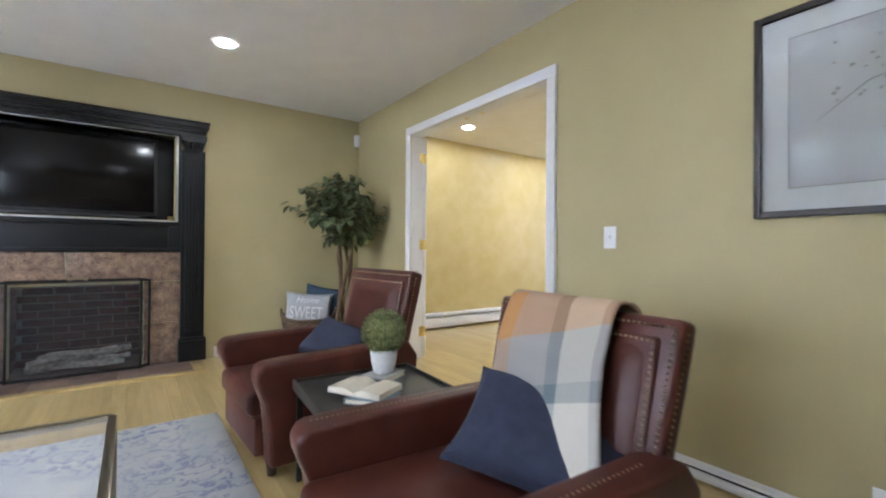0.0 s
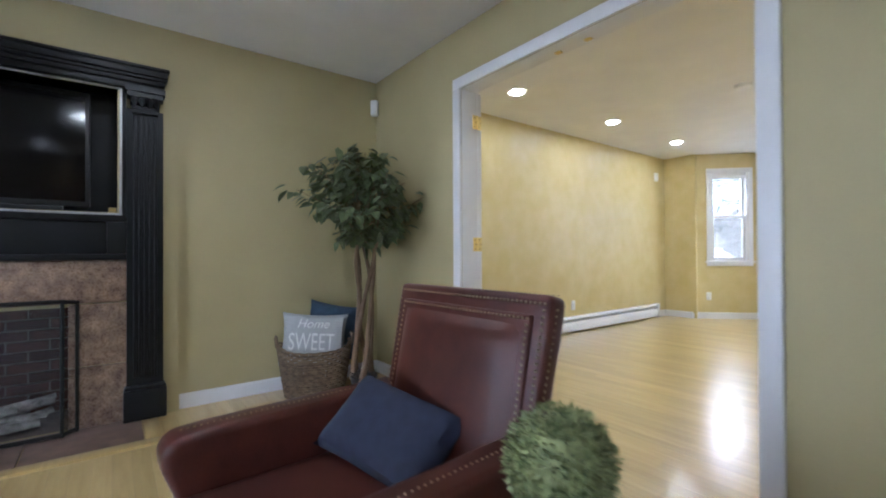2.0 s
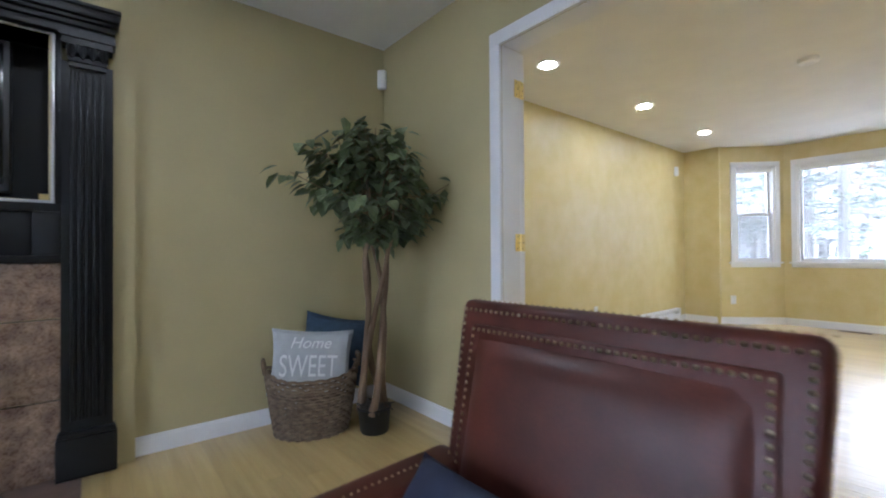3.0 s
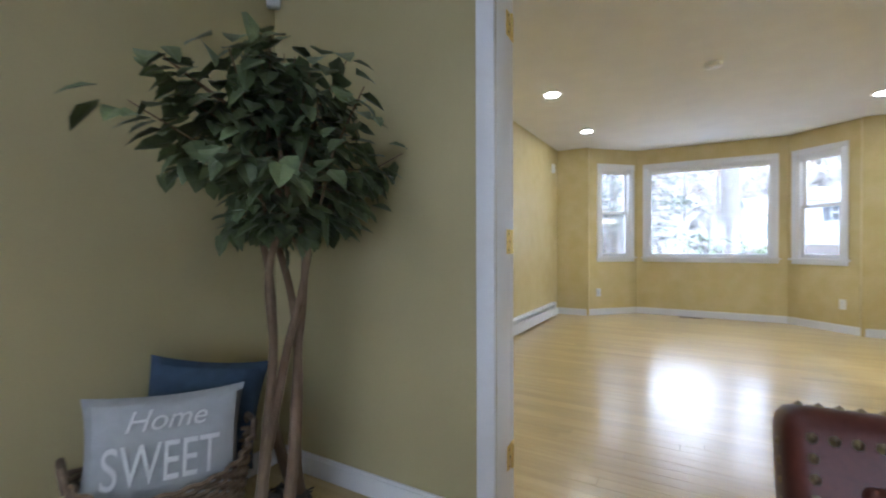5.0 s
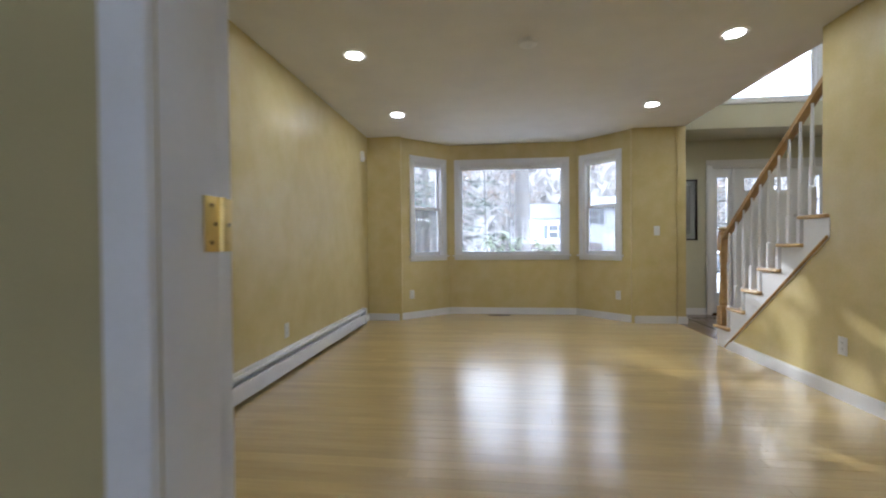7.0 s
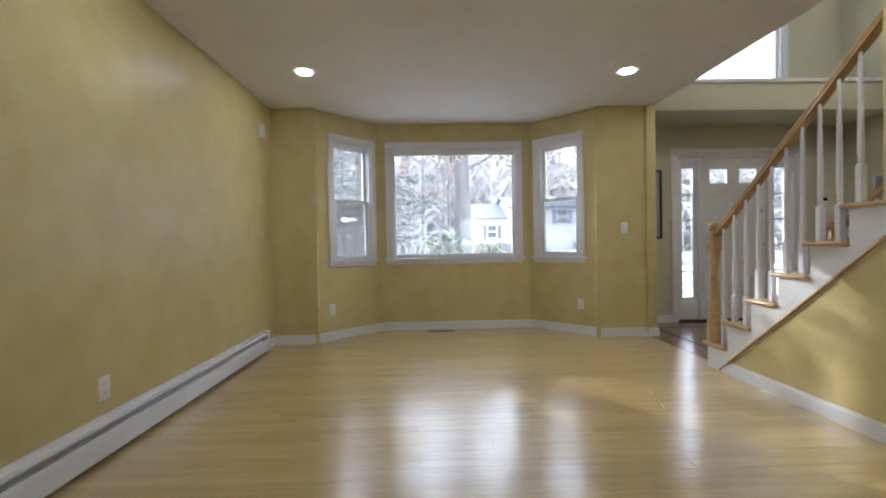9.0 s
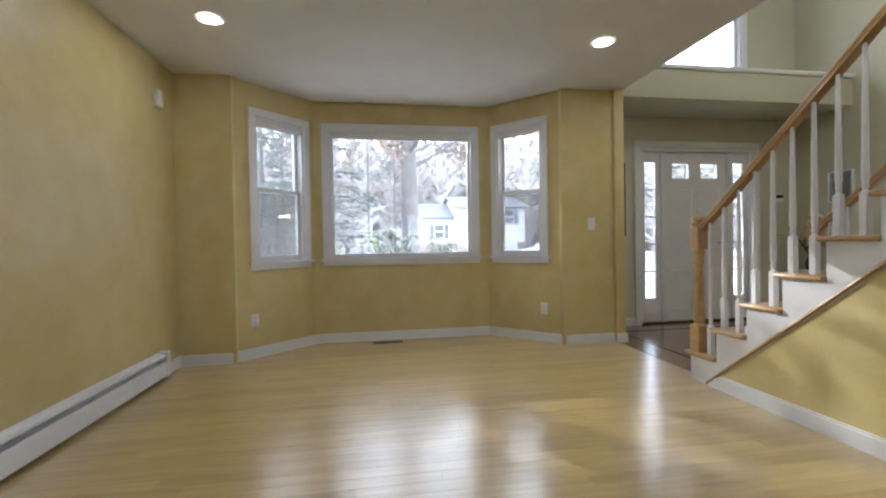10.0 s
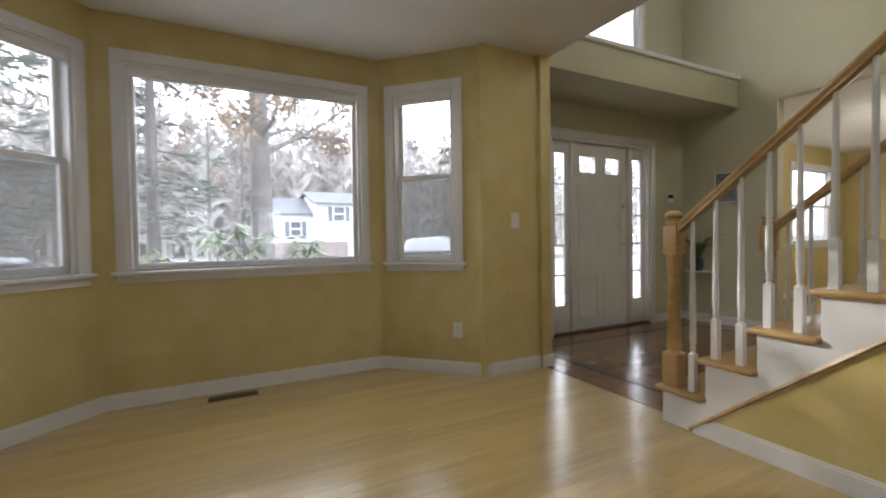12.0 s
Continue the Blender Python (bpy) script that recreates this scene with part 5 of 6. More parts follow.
def gable(name, m, w, d, eave, ridge, label, wings=()):
    """A clapboard house whose front looks along -x; its gable roof runs along y."""
    hs = empty(name, m, label, "house")
    bm = bmesh.new()
    box(bm, 0, -w / 2, 1.3, d, w / 2, eave)
    for i in range(int((eave - 1.3) / 0.2)):
        box(bm, -0.03, -w / 2, 1.3 + i * 0.2, 0.0, w / 2, 1.3 + i * 0.2 + 0.17)
    part("wall", bm, M_SIDING, hs, smooth=False)
    bb = bmesh.new()
    box(bb, 0.02, -w / 2 + 0.02, -0.2, d - 0.02, w / 2 - 0.02, 1.3)
    part("base", bb, M_BRICKFAR, hs, smooth=False)
    rf = outline([(-0.4, eave), (d / 2, ridge), (d + 0.4, eave), (d + 0.4, eave - 0.12), (d / 2, ridge - 0.14), (-0.4, eave - 0.12)], -w / 2 - 0.3, w / 2 + 0.3)
    part("roof", rf, M_SHINGLE, hs, smooth=False)
    gg = outline([(0, eave - 0.1), (d, eave - 0.1), (d / 2, ridge - 0.15)], -w / 2 + 0.02, w / 2 - 0.02)
    part("gable_wall", gg, M_SIDING, hs, smooth=False)
    return hs


def house_window(hs, y, z, w=0.9, h=1.2):
    wd = part("window", rbox(-0.09, y - w / 2, z, -0.03, y + w / 2, z + h, 0.01, 1), M_SIDING, hs)
    for s in (-1, 1):
        part("shutter", rbox(-0.07, y + s * (w / 2 + 0.2) - 0.17, z, -0.03, y + s * (w / 2 + 0.2) + 0.17, z + h, 0.01, 1), M_SHUTTER, wd)
    for k in (0, 1):
        part("pane", rbox(-0.10, y - w / 2 + 0.08, z + 0.08 + k * h / 2, -0.085, y + w / 2 - 0.08, z + h / 2 - 0.04 + k * h / 2, 0.004, 1), M_DARKPANE, wd)


h1 = gable("house", pose(41, -3.4, GZ), 5.0, 8.0, 3.6, 5.2, "white clapboard ranch house with a grey roof")
house_window(h1, 0.85, 1.75)
h2 = gable("house", pose(39.5, -6.9, GZ), 6.0, 8.5, 4.4, 5.7, "white two-storey clapboard house with dark shutters")
house_window(h2, 1.2, 2.9, 1.0, 1.2)
house_window(h2, -1.5, 2.9, 1.0, 1.2)
part("garage_door", rbox(-0.08, -2.3, 0.1, -0.035, 0.5, 2.1, 0.02), M_SIDING, h2)
fe = empty("chain_fence", pose(33.5, -6.0, GZ), "low dark metal yard fence", "fence")
for i in range(9):
    part("post", tube([(0, -5 + i * 1.4, 0), (0, -5 + i * 1.4, 1.0)], 0.04, 6), M_SHUTTER, fe)
for z in (0.35, 0.95):
    part("rail", tube([(0, -5, z), (0, 6.2, z)], 0.025, 5), M_SHUTTER, fe)


def snowy_car(m):
    c = empty("parked_car", m, "parked dark car covered with snow", "car")
    body = [(-2.1, 0.3), (2.1, 0.3), (2.15, 0.6), (2.0, 0.78), (1.2, 0.86), (-1.3, 0.86), (-2.05, 0.76), (-2.15, 0.55)]
    part("body", outline(body, -0.85, 0.85, 0.06, 3), M_CAR, c)
    part("snow_cap", outline([(-2.05, 0.84), (2.0, 0.84), (1.7, 0.95), (1.0, 1.05), (0.55, 1.42), (-0.75, 1.48), (-1.25, 1.1), (-1.9, 0.98)], -0.83, 0.83, 0.10, 4), M_SNOW, c)
    for x in (-1.35, 1.35):
        for y in (-0.78, 0.78):
            part("wheel", lathe([(0.2, -0.1), (0.32, -0.09), (0.32, 0.09), (0.2, 0.1)], 18, pose(x, y, 0.32, 90)), M_CAR, c)
    return c



snowy_car(pose(22.0, -5.2, GZ, 0, 0, 78))
snowy_car(pose(21.5, 10.2, GZ, 0, 0, 95))


# ---- electrical plates and small fixtures ----
def plate(m, kind="outlet"):
    """A wall plate in x-z, facing -y."""
    label = {"outlet": "white duplex wall outlet", "switch": "white wall plate with one toggle switch", "phone": "white wall plate with two switches"}[kind]
    e = empty("wall_outlet" if kind == "outlet" else "light_switch", m, label, "outlet" if kind == "outlet" else "switch", "wall plates")
    part("cover_plate", rbox(-0.036, -0.006, -0.058, 0.036, 0, 0.058, 0.004), M_WHITE, e)
    if kind == "outlet":
        for z in (-0.02, 0.02):
            part("receptacle", rbox(-0.015, -0.0085, z - 0.014, 0.015, -0.006, z + 0.014, 0.003), M_WHITE, e)
            sl = bmesh.new()
            for x in (-0.006, 0.006):
                box(sl, x - 0.001, -0.0092, z - 0.004, x + 0.001, -0.0084, z + 0.006)
            part("slots", sl, M_DARK, e, smooth=False)
    else:
        part("bezel", rbox(-0.011, -0.0085, -0.021, 0.011, -0.006, 0.021, 0.001), M_WHITE, e)
        part("toggle", rbox(-0.004, -0.018, -0.004, 0.004, -0.008, 0.010, 0.001), M_WHITE, e)
    return e


def on_wall(p0, p1, s, z):
    """A pose on the wall p0-p1 whose -y looks into the room."""
    m, n = plan(p0, p1)
    return m @ pose(s, 0, z, 0, 0, 180)


plate(on_wall((XW, -2.6), (XW, YF), 1.469 + 2.6, 1.07), "switch")
plate(on_wall((XW, -2.6), (XW, YF), 0.43 + 2.6, 0.14), "outlet")
plate(on_wall(BAY[2], BAY[3], 0.66, 0.33))
plate(on_wall(BAY[0], BAY[1], 0.24, 0.33))
plate(on_wall((XE, YV + 0.1), BAY[0], 0.233, 1.155), "switch")
plate(on_wall((XE, YN), (XB, YN), XE - 4.77, 0.335))
plate(on_wall((XB, YS), (4.645, YS), 4.47 - XB, 0.345))


def sensor(m):
    e = empty("motion_sensor", m, "small white corner motion sensor high on the wall", "sensor", "corner sensors")
    part("body", rbox(-0.03, -0.045, -0.065, 0.03, 0, 0.065, 0.012, 3), M_WHITE, e)
    part("window", rbox(-0.02, -0.048, -0.05, 0.02, -0.044, -0.005, 0.002), M_TRIM, e)
    return e


sensor(pose(XW - 0.02, YF - 0.02, 2.21, 0, 0, -45))
sensor(pose(XE - 0.30, YN, 2.13, 0, 0, 0))
sd = empty("smoke_detector", pose(4.59, 2.772, H), "round white smoke detector on the ceiling", "smoke detector")
part("body", lathe([(0.05, -0.035), (0.062, -0.028), (0.066, -0.006), (0.066, 0.0)], 28), M_WHITE, sd)
part("grille", lathe([(0.03, -0.038), (0.034, -0.034)], 20), M_TRIM, sd)

vent = empty("floor_register", pose(7.62, 2.93, 0.0005), "brown metal floor register in front of the bay", "floor vent")
part("frame", rbox(-0.05, -0.15, 0, 0.05, 0.15, 0.004, 0.001), M_GRILLE, vent)
for i in range(14):
    part("slat", rbox(-0.036, -0.135 + i * 0.0205, 0.004, 0.036, -0.127 + i * 0.0205, 0.006, 0.0008, 1), M_DARK, vent)


# ---- baseboard heaters ----
def heater(p0, p1, end0=True, end1=True):
    """A hot-water baseboard cover along the wall p0-p1."""
    m, n = plan(p0, p1)
    e = empty("baseboard_heater", m, "long white enamelled baseboard heater on the wall", "heater", "baseboard heaters")
    part("back_plate", rbox(0, 0.001, 0.02, n, 0.006, 0.205, 0.001), M_HEATER, e)
    part("hood", outline([(0.0, 0.172), (0.012, 0.205), (0.052, 0.196), (0.058, 0.176), (0.054, 0.172), (0.048, 0.19), (0.012, 0.198)], 0, n), M_HEATER, e)
    hood = e.children[-1]
    flip_m = Matrix(((0, 1, 0, 0), (1, 0, 0, 0), (0, 0, 1, 0), (0, 0, 0, 1)))
    hood.data.transform(flip_m)
    hood.data.flip_normals()
    fp = outline([(0.056, 0.03), (0.062, 0.03), (0.066, 0.12), (0.058, 0.142), (0.052, 0.14), (0.060, 0.12)], 0, n)
    part("front_panel", flip(fp, flip_m), M_HEATER, e)
    part("damper", flip(outline([(0.026, 0.148), (0.04, 0.158), (0.04, 0.161), (0.026, 0.151)], 0.01, n - 0.01), flip_m), M_HEATER, e)
    part("element", rbox(0.01, 0.012, 0.05, n - 0.01, 0.048, 0.11, 0.002), M_DARK, e)
    for a, on in ((0, end0), (n, end1)):
        if on:
            part("end_cap", rbox(a - 0.028, 0.001, 0.018, a + 0.028, 0.07, 0.212, 0.006), M_HEATER, e)
    return e


heater((6.78, YN), (2.62, YN))
heater((XW, -2.55), (XW, 1.20)).scale = (1, 1, 0.32)

# ---- open door leaf folded back against the wall of the far room ----
dl = empty("door_1", Matrix(), "white panelled door folded back flat against the wall", "door", kind="structure")
leaf = bmesh.new()
box(leaf, XB + 0.006, OPEN1 + 0.002, 0.012, XB + 0.044, OPEN1 + 0.80, OPENH - 0.006)
part("leaf", soft(leaf, 0.002), M_TRIM, dl)
for z0, z1 in ((0.22, 0.9), (1.05, 1.86)):
    part("panel", rbox(XB + 0.044, OPEN1 + 0.14, z0, XB + 0.05, OPEN1 + 0.68, z1, 0.004), M_TRIM, dl)
for z in (0.25, 1.05, 1.85):
    hg = part("hinge", tube([(XB + 0.005, OPEN1 - 0.007, z - 0.045), (XB + 0.005, OPEN1 - 0.007, z + 0.045)], 0.0055, 10), M_BRASS, dl, "brass butt hinge")
    for a, b, y in ((-0.034, 0.003, -0.001), (0.008, 0.041, 0.002)):
        part("hinge_plate", rbox(XB + a, OPEN1 + y - 0.0035, z - 0.045, XB + b, OPEN1 + y, z + 0.045, 0.0005), M_BRASS, hg)
        sc = bmesh.new()
        for dz in (-0.03, 0.0, 0.03):
            lathe([(0.004, 0.0), (0.004, 0.0006), (0.002, 0.001)], 8, pose(XB + (a + b) / 2 + (0.006 if dz == 0 else -0.004), OPEN1 + y - 0.0035, z + dz, 90), sc)
        part("screw", sc, M_GRILLE, hg)

# ---- front door with side lights ----
fd = empty("door_2", pose(XD, -0.75, 0), "white panelled front door with two small panes and narrow side lights", "door", kind="structure")
# local: x is -y of the room seen from inside, so build straight in room axes: y across, x depth
W0 = 0.75
for s in (-1, 1):
    part("casing", rbox(-0.02, s * W0 if s > 0 else -W0 - 0.075, 0, -0.001, W0 + 0.075 if s > 0 else -W0, 2.06, 0.004), M_TRIM, fd)
part("casing", rbox(-0.02, -W0 - 0.075, 2.06, -0.001, W0 + 0.075, 2.135, 0.004), M_TRIM, fd)
part("head_jamb", rbox(0.0, -W0, 2.025, 0.15, W0, 2.06, 0.002), M_TRIM, fd)
part("threshold", rbox(0.0, -W0, -0.01, 0.15, W0, 0.022, 0.003), M_INLAY, fd)
for s in (-1, 1):
    part("mullion", rbox(0.02, s * 0.435 - 0.02, 0.022, 0.15, s * 0.435 + 0.02, 2.025, 0.003), M_TRIM, fd)
    part("side_jamb", rbox(0.0, s * 0.735 - 0.015, 0.022, 0.15, s * 0.735 + 0.015, 2.025, 0.003), M_TRIM, fd)
    a, b = sorted((s * 0.455, s * 0.72))
    sl = part("side_light", rbox(0.05, a, 0.022, 0.09, b, 0.30, 0.003), M_TRIM, fd)
    part("panel", rbox(0.044, a + 0.05, 0.09, 0.05, b - 0.05, 0.25, 0.003), M_TRIM, sl)
    part("stile", rbox(0.05, a, 0.30, 0.09, a + 0.065, 2.025, 0.003), M_TRIM, sl)
    part("stile", rbox(0.05, b - 0.065, 0.30, 0.09, b, 2.025, 0.003), M_TRIM, sl)
    part("rail", rbox(0.05, a + 0.065, 1.90, 0.09, b - 0.065, 2.025, 0.003), M_TRIM, sl)
    for i in range(5):
        z0 = 0.30 + i * 0.32
        g = bmesh.new()
        box(g, 0.068, a + 0.065, z0, 0.072, b - 0.065, z0 + 0.32)
        g = part("pane", g, M_GLASS, sl, smooth=False)
        g.visible_shadow = False
        if i:
            part("muntin", rbox(0.058, a + 0.065, z0 - 0.009, 0.082, b - 0.065, z0 + 0.009, 0.002), M_TRIM, sl)
lf = bmesh.new()
HOLE = [(-0.30, -0.08), (0.08, 0.30)]
ys = [-0.412, -0.30, -0.08, 0.08, 0.30, 0.412]
for a, b in zip(ys, ys[1:]):
    if (a, b) in HOLE:
        box(lf, 0.05, a, 0.026, 0.092, b, 1.715)
        box(lf, 0.05, a, 1.885, 0.092, b, 2.022)
    else:
        box(lf, 0.05, a, 0.026, 0.092, b, 2.022)
leaf2 = part("leaf", lf, M_TRIM, fd, smooth=False)
for a, b in HOLE:
    g = bmesh.new()
    box(g, 0.068, a, 1.715, 0.072, b, 1.885)
    g = part("pane", g, M_GLASS, leaf2, smooth=False)
    g.visible_shadow = False
for z0, z1 in ((0.14, 0.62), (0.74, 1.58)):
    for a, b in ((-0.33, -0.04), (0.04, 0.33)):
        fm = bmesh.new()
        for q in ((a, z0, a + 0.018, z1), (b - 0.018, z0, b, z1), (a + 0.018, z1 - 0.018, b - 0.018, z1), (a + 0.018, z0, b - 0.018, z0 + 0.018)):
            box(fm, 0.044, q[0], q[1], 0.05, q[2], q[3])
        part("panel_moulding", soft(fm, 0.002), M_TRIM, leaf2)
part("deadbolt", lathe([(0.024, 0), (0.024, 0.01), (0.012, 0.012), (0.008, 0.03)], 16, pose(0.05, -0.35, 1.36, 0, -90)), M_STEEL, leaf2, "small steel deadbolt")
part("lever_handle", tube([(0.05, -0.35, 0.94), (0.0, -0.35, 0.94), (-0.005, -0.33, 0.94), (-0.005, -0.25, 0.94)], 0.009, 8), M_STEEL, leaf2, "brushed steel lever handle")
for z in (0.3, 1.02, 1.75):
    part("hinge", tube([(0.046, 0.414, z - 0.045), (0.046, 0.414, z + 0.045)], 0.007, 8), M_STEEL, leaf2)

# ---- staircase ----
RISE, RUN, SX, SY0, SY1, STEPS = 0.199, 0.236, 6.0, -0.20, YS, 13
PITCH, FOOT = 0.825, 5.83      # slope and foot of the trim under the steps
st = empty("staircase", pose(0, 0, 0), "white painted staircase with oak treads", "staircase")
for k in range(STEPS):
    x = SX - RUN * k
    part("riser", rbox(x - 0.02, SY0, k * RISE, x, SY1 - 0.001, (k + 1) * RISE - 0.028, 0.001), M_TRIM, st)
    part("tread", rbox(x - RUN - (0.0 if k < 5 else 0), SY0 - 0.03, (k + 1) * RISE - 0.028, x + 0.032, SY1 + (0.032 if x - RUN > 4.5 else -0.002), (k + 1) * RISE, 0.012, 3), M_RAIL, st)
# closed side under the treads: white skirt cut to the steps, then the yellow spandrel wall
def skirt(y0, y1):
    pts = [(SX - 0.006, 0.0)]
    n = 6
    for k in range(n):
        x = SX - RUN * k - 0.006
        pts += [(x, (k + 1) * RISE - 0.0285), (x - RUN, (k + 1) * RISE - 0.0285)]
    xe = pts[-1][0]
    low = lambda x: (FOOT - x) * PITCH
    pts += [(xe, low(xe)), (FOOT, 0.0)]
    return outline([(x, z) for x, z in pts], y0, y1)
part("skirt_board", skirt(SY1 - 0.006, SY1 + 0.004), M_TRIM, st, "white painted skirt board cut to the steps", smooth=False)
part("cove_trim", tube([(FOOT + 0.01, SY1 + 0.006, 0.012), (4.59, SY1 + 0.006, 0.02 + (FOOT - 4.59) * PITCH)], 0.012, 6), M_RAIL, st, "slim oak trim strip along the slope")
sp = outline([(4.645, 0), (FOOT, 0), (4.645, (FOOT - 4.645) * PITCH)], YS - 0.1, YS - 0.0005)
tagged(part("wall_spandrel", sp, M_YELLOW, smooth=False), "mottled yellow wall under the stairs", "wall", kind="structure")
sps = outline([(SX - RUN * STEPS, 0), (SX, 0), (SX - RUN * STEPS, STEPS * RISE)], SY0 - 0.002, SY0 + 0.02)
tagged(part("wall_spandrel_south", sps, M_SAGE, smooth=False), "pale sage wall under the stairs", "wall", kind="structure")


def baluster(x, y, z0, z1):
    bm = bmesh.new()
    box(bm, x - 0.017, y - 0.017, z0, x + 0.017, y + 0.017, z0 + 0.20)
    soft(bm, 0.002, 1)
    lathe([(0.016, z0 + 0.20), (0.010, z0 + 0.213), (0.015, z0 + 0.226), (0.011, z0 + 0.24), (0.016, z0 + 0.27), (0.0095, z1)], 10, pose(x, y, 0), bm)
    return bm


def railing(y, south):
    r = empty("stair_railing", Matrix(), "oak handrail on white turned balusters with an oak newel post", "railing", "stair railings")
    nx = SX - 0.045
    top = lambda x: 1.035 + (nx - x) * 0.83
    sec = [(-0.03, -0.028), (0.03, -0.028), (0.024, -0.012), (0.032, 0.006), (0.022, 0.026), (-0.022, 0.026), (-0.032, 0.006), (-0.024, -0.012)]
    xe = 4.655 if not south else 3.2
    bm = bmesh.new()
    rings = [[bm.verts.new((x, y + a, top(x) + b)) for a, b in sec] for x in (nx - 0.03, xe)]
    for i in range(8):
        bm.faces.new((rings[0][i], rings[0][(i + 1) % 8], rings[1][(i + 1) % 8], rings[1][i]))
    bm.faces.new(rings[0])
    bm.faces.new(rings[1][::-1])
    part("handrail", soft(bm, 0.003), M_RAIL, r)
    nw = bmesh.new()
    z0 = RISE
    box(nw, nx - 0.043, y - 0.043, z0, nx + 0.043, y + 0.043, z0 + 0.185)
    box(nw, nx - 0.040, y - 0.040, 0.92, nx + 0.040, y + 0.040, 1.075)
    soft(nw, 0.004)
    lathe([(0.042, z0 + 0.185), (0.030, z0 + 0.20), (0.040, z0 + 0.215), (0.036, z0 + 0.25), (0.027, 0.80), (0.036, 0.83), (0.030, 0.845), (0.040, 0.89), (0.034, 0.92)], 18, pose(nx, y, 0), nw)
    lathe([(0.034, 1.075), (0.045, 1.09), (0.045, 1.10), (0.030, 1.115), (0.044, 1.125), (0.044, 1.137), (0.034, 1.149), (0.02, 1.156)], 18, pose(nx, y, 0), nw)
    part("newel_post", nw, M_RAIL, r)
    x = nx - 0.105
    while x > (4.70 if not south else 3.3):
        k = int((SX - 0.0 - x) / RUN)
        part("baluster", baluster(x, y, (k + 1) * RISE, top(x) - 0.025), M_TRIM, r)
        x -= RUN / 2
    return r


railing(SY1 - 0.035, False)
railing(SY0 + 0.03, True)

# ---- foyer things ----
def console(m):
    c = empty("console_table", m, "slim white demilune table with thin legs", "table")
    part("tabletop", outline([(0.19 * math.cos(a * math.pi / 12), 0.19 * math.sin(a * math.pi / 12)) for a in range(13)], 0.0, 0.018, 0.003), M_TRIM, c)
    c.children[0].data.transform(Matrix(((1, 0, 0, 0), (0, 0, 1, 0), (0, 1, 0, 0.585), (0, 0, 0, 1))))
    for a in (15, 90, 165):
        part("leg", tube([(0.165 * math.cos(radians(a)), 0.165 * math.sin(radians(a)), 0.588), (0.15 * math.cos(radians(a)), 0.15 * math.sin(radians(a)), 0.0)], 0.008, 8), M_TRIM, c)
    part("stretcher", tube([(0.15 * math.cos(radians(15)), 0.15 * math.sin(radians(15)), 0.02), (0.0, 0.15, 0.02), (0.15 * math.cos(radians(165)), 0.15 * math.sin(radians(165)), 0.02)], 0.006, 6), M_TRIM, c)
    return c


console(pose(7.57, YG, 0.0))
vase = empty("vase_plant", pose(7.57, YG + 0.09, 0.603), "dark vase with arching dry green stems", "potted plant")
part("vase", lathe([(0.03, 0), (0.05, 0.03), (0.052, 0.09), (0.035, 0.14), (0.04, 0.155), (0.03, 0.15)], 18), M_SLATE, vase)
random.seed(31)
gr = bmesh.new()
for i in range(34):
    a, L = i * 2.4, random.uniform(0.20, 0.33)
    dx, dy = L * math.cos(a), max(-0.06, L * math.sin(a))
    tube([(0, 0, 0.13), (dx * 0.4, dy * 0.4, 0.13 + L * 0.8), (dx, dy, 0.13 + L * random.uniform(0.4, 0.95))], [0.003, 0.0045, 0.001], 4, gr)
tagged(part("stems", gr, M_FICUS, vase), kind="stuff")
kp = empty("alarm_keypad", pose(XD, -1.84, 1.47, 0, 0, -90), "white alarm keypad with a dark display", "keypad")
part("body", rbox(-0.06, -0.025, -0.05, 0.06, 0, 0.05, 0.005), M_WHITE, kp)
part("display", rbox(-0.05, -0.027, 0.0, 0.05, -0.025, 0.04, 0.001), M_SCREEN, kp)
framed("wall_print", pose(7.30, YG, 1.55, 0, 0, 180), 0.26, 0.34, "small pale print in a white frame on the wall", 0.012, 0.04, M_TRIM)
framed("framed_picture", pose(XD - 0.001, 0.375, 1.453, 0, 0, -90), 0.36, 0.84, "tall dark framed picture with white mount beside the door", 0.022, 0.07)


# ---- chandeliers: an added one high in the stairwell, one in the dining room ----
M_BULB = glow("chandelier bulb", (1.0, 0.93, 0.82, 1), 60.0)
def chandelier(m, stem, label):
    cl = empty("chandelier", m, label, "chandelier", "chandeliers")
    part("stem", tube([(0, 0, -0.1), (0, 0, stem)], 0.01, 8), M_BRASS, cl)
    part("hub", lathe([(0.01, -0.16), (0.04, -0.12), (0.05, -0.06), (0.02, 0.02)], 16), M_BRASS, cl)
    for i in range(8):
        a = i * math.pi / 4
        c, s = math.cos(a), math.sin(a)
        arm = part("arm", tube([(0.03 * c, 0.03 * s, -0.08), (0.16 * c, 0.16 * s, -0.15), (0.28 * c, 0.28 * s, -0.06), (0.30 * c, 0.30 * s, 0.0)], 0.007, 6), M_BRASS, cl)
        part("bulb", lathe([(0.012, 0.0), (0.024, 0.02), (0.026, 0.04), (0.012, 0.075), (0.003, 0.09)], 10, pose(0.30 * c, 0.30 * s, 0)), M_BULB, arm)
    return cl


# Unseen fill for the foyer, hung above the view.
chandelier(pose(4.6, -0.9, 3.75), 1.25, "added unseen brass chandelier that brightens the stairwell")
chandelier(pose(6.0, -4.3, 1.75), 0.69, "brass chandelier with small lit bulbs in the dining room")


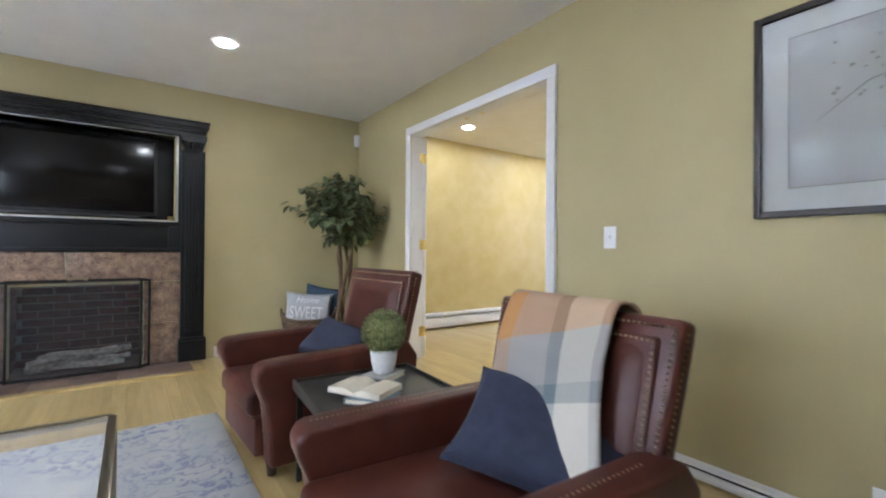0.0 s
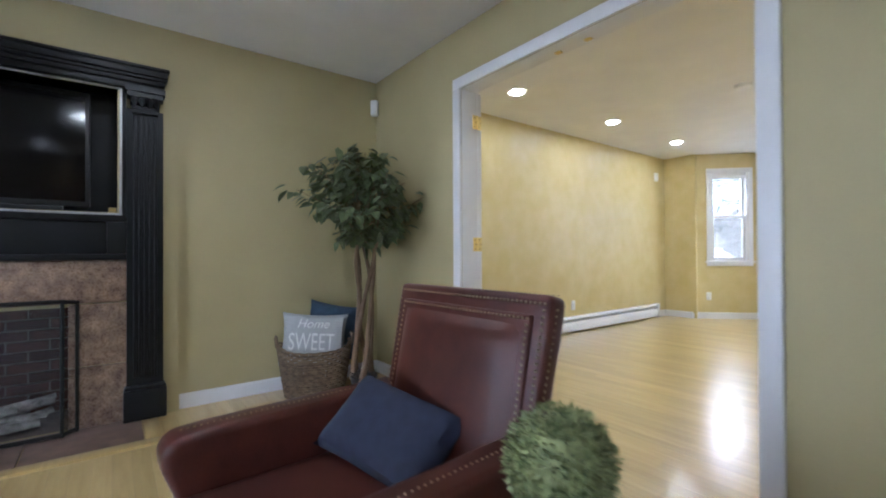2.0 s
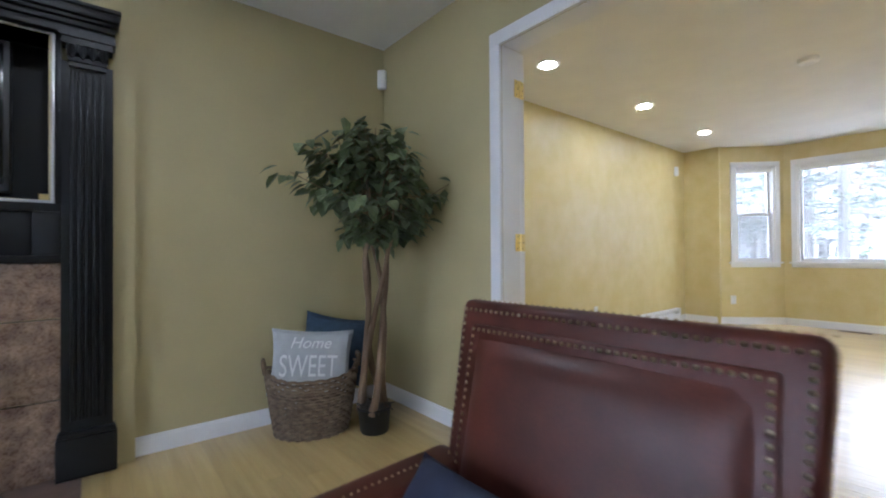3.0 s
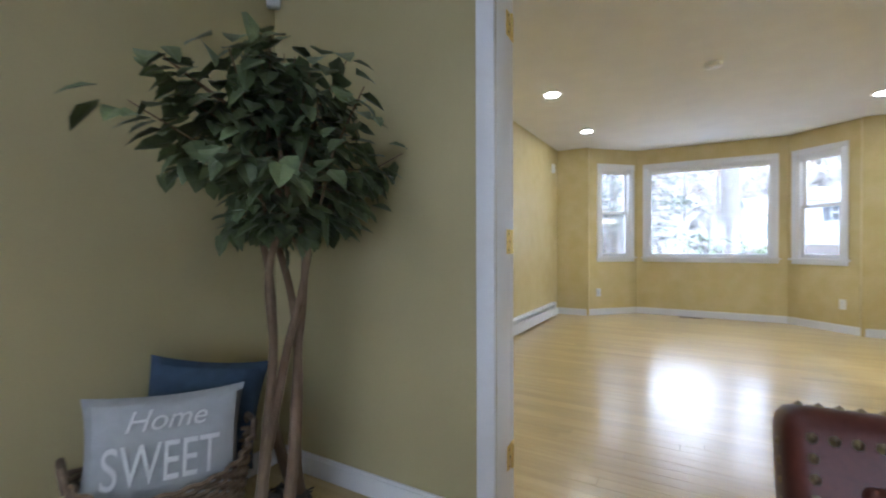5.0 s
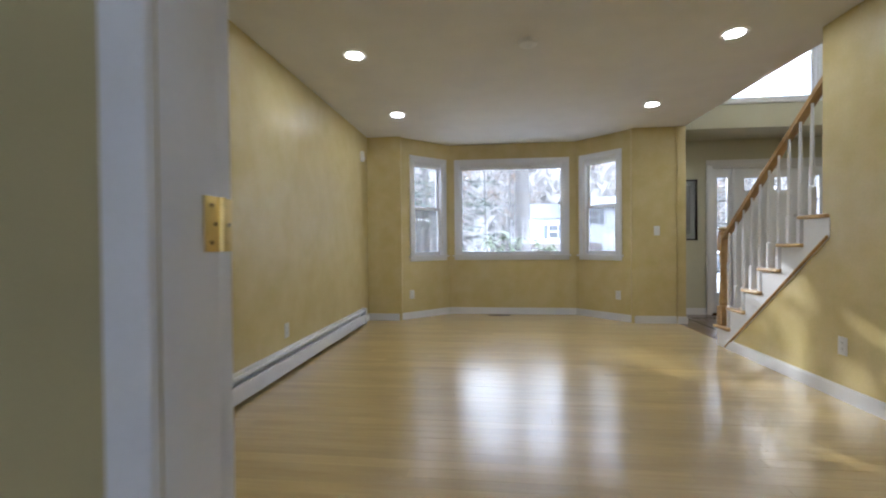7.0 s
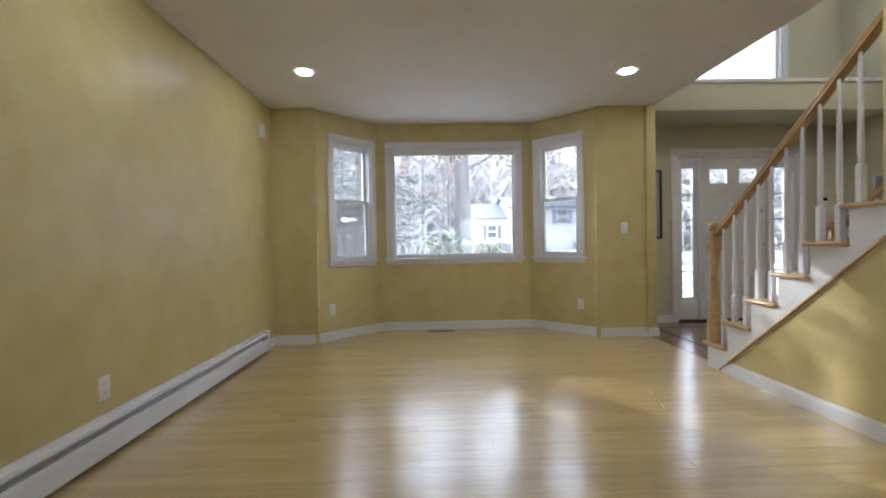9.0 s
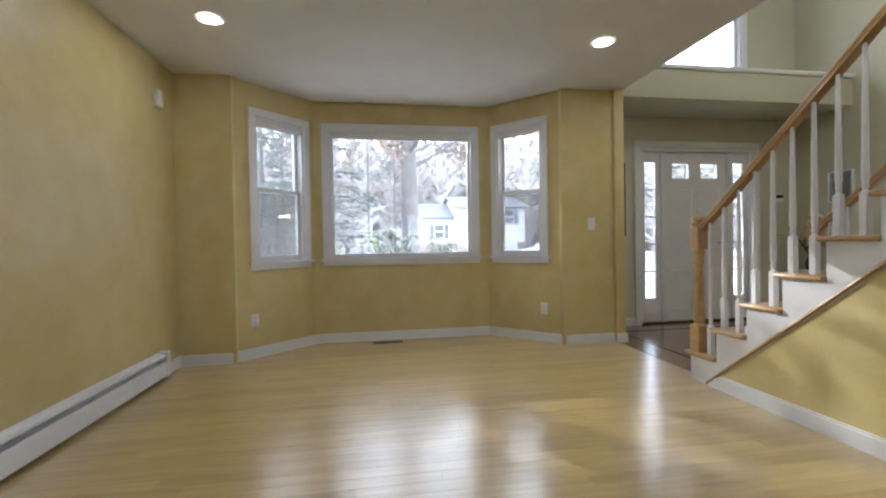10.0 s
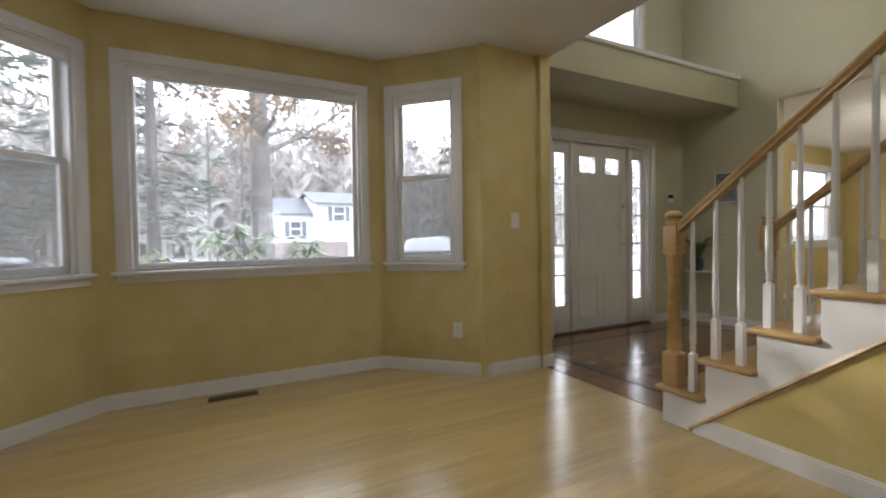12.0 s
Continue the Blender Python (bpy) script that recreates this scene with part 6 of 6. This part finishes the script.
# ---- floor boards ----
bd = bmesh.new()
ring0 = [bd.verts.new(p) for p in ((-0.5, -0.5, -1), (0.5, -0.5, -1), (0.5, 0.5, -1), (-0.5, 0.5, -1))]
ring1 = [bd.verts.new(p) for p in ((-0.5, -0.5, -0.06), (0.5, -0.5, -0.06), (0.5, 0.5, -0.06), (-0.5, 0.5, -0.06))]
ring2 = [bd.verts.new(p) for p in ((-0.493, -0.4994, 0), (0.493, -0.4994, 0), (0.493, 0.4994, 0), (-0.493, 0.4994, 0))]
for a, b in ((ring0, ring1), (ring1, ring2)):
    for i in range(4):
        bd.faces.new((a[i], a[(i + 1) % 4], b[(i + 1) % 4], b[i]))
bd.faces.new(ring2)
BOARD = mesh("floor_board", bd, M_OAK, smooth=False)
BOARD2 = BOARD.copy()
BOARD2.materials.clear()
BOARD2.materials.append(M_DARKOAK)


def boards(floor, data, lo, hi, span, width, keep, seed):
    """Strip boards that run along y, from x = lo to hi; span(x) gives their two ends. keep(x, y): a board of its own."""
    rnd = random.Random(seed)
    rest_v, rest_f, n = [], [], 0
    base_v = [v.co.copy() for v in data.vertices]
    base_f = [tuple(p.vertices) for p in data.polygons]
    x = lo
    while x < hi - 0.01:
        w = min(width, hi - x)
        y0, y1 = span(x + w / 2)
        y = y0
        first = rnd.uniform(0.3, 1.5)
        while y < y1 - 0.005:
            L = min(first if y == y0 else rnd.uniform(0.7, 1.9), y1 - y)
            if y1 - y - L < 0.25:
                L = y1 - y
            c, s = Vector((x + w / 2, y + L / 2, rnd.uniform(-0.0004, 0.0))), Vector((w - 0.0002, L - 0.0003, 0.0118))
            if keep(c.x, c.y) and n < 300:
                o = new("board", data)
                o.parent, o.location, o.scale = floor, c, s
                n += 1
            else:
                k = len(rest_v)
                rest_v += [c + Vector((v.x * s.x, v.y * s.y, v.z * s.z)) for v in base_v]
                rest_f += [tuple(k + i for i in f) for f in base_f]
            y += L
        x += width
    if rest_v:
        me = bpy.data.meshes.new("boards")
        me.from_pydata([tuple(v) for v in rest_v], [], rest_f)
        me.materials.append(data.materials[0])
        o = new("far_boards", me)
        o.parent = floor
        tagged(o, kind="stuff")


def living_span(x):
    d = max(0.0, x - XE)
    return (0.70 if x < XE else 1.23 + d - 0.02) if x > 6.02 else YS - 0.02, (YN if x < XE else 4.268 - d + 0.02)


boards(FLOOR_LIVING, BOARD, XW + 0.0, 7.76, living_span, 0.0765, lambda x, y: True, 2)
boards(FLOOR_FAMILY, BOARD, -3.2, XW, lambda x: (-2.6, YF), 0.0765, lambda x, y: x > -1.3 and y > 1.5, 3)
boards(FLOOR_FOYER, BOARD2, 3.2, XD + 0.05, lambda x: (YG, 0.70 if x > 6.02 else 0.66), 0.0765, lambda x, y: x > 6.1, 4)
inl = empty("floor_inlay", Matrix(), "dark wood inlay border in the foyer floor", "inlay", kind="structure")
for q in ((6.3, 0.40, 7.60, 0.46), (6.3, -1.84, 7.60, -1.78), (7.54, -1.78, 7.60, 0.40)):
    part("inlay_strip", rbox(q[0], q[1], -0.004, q[2], q[3], 0.0035, 0.0008, 1), M_INLAY, inl)
part("threshold_strip", rbox(6.02, 0.675, -0.004, XE + 0.1, 0.725, 0.0035, 0.0008, 1), M_DARKOAK, inl)
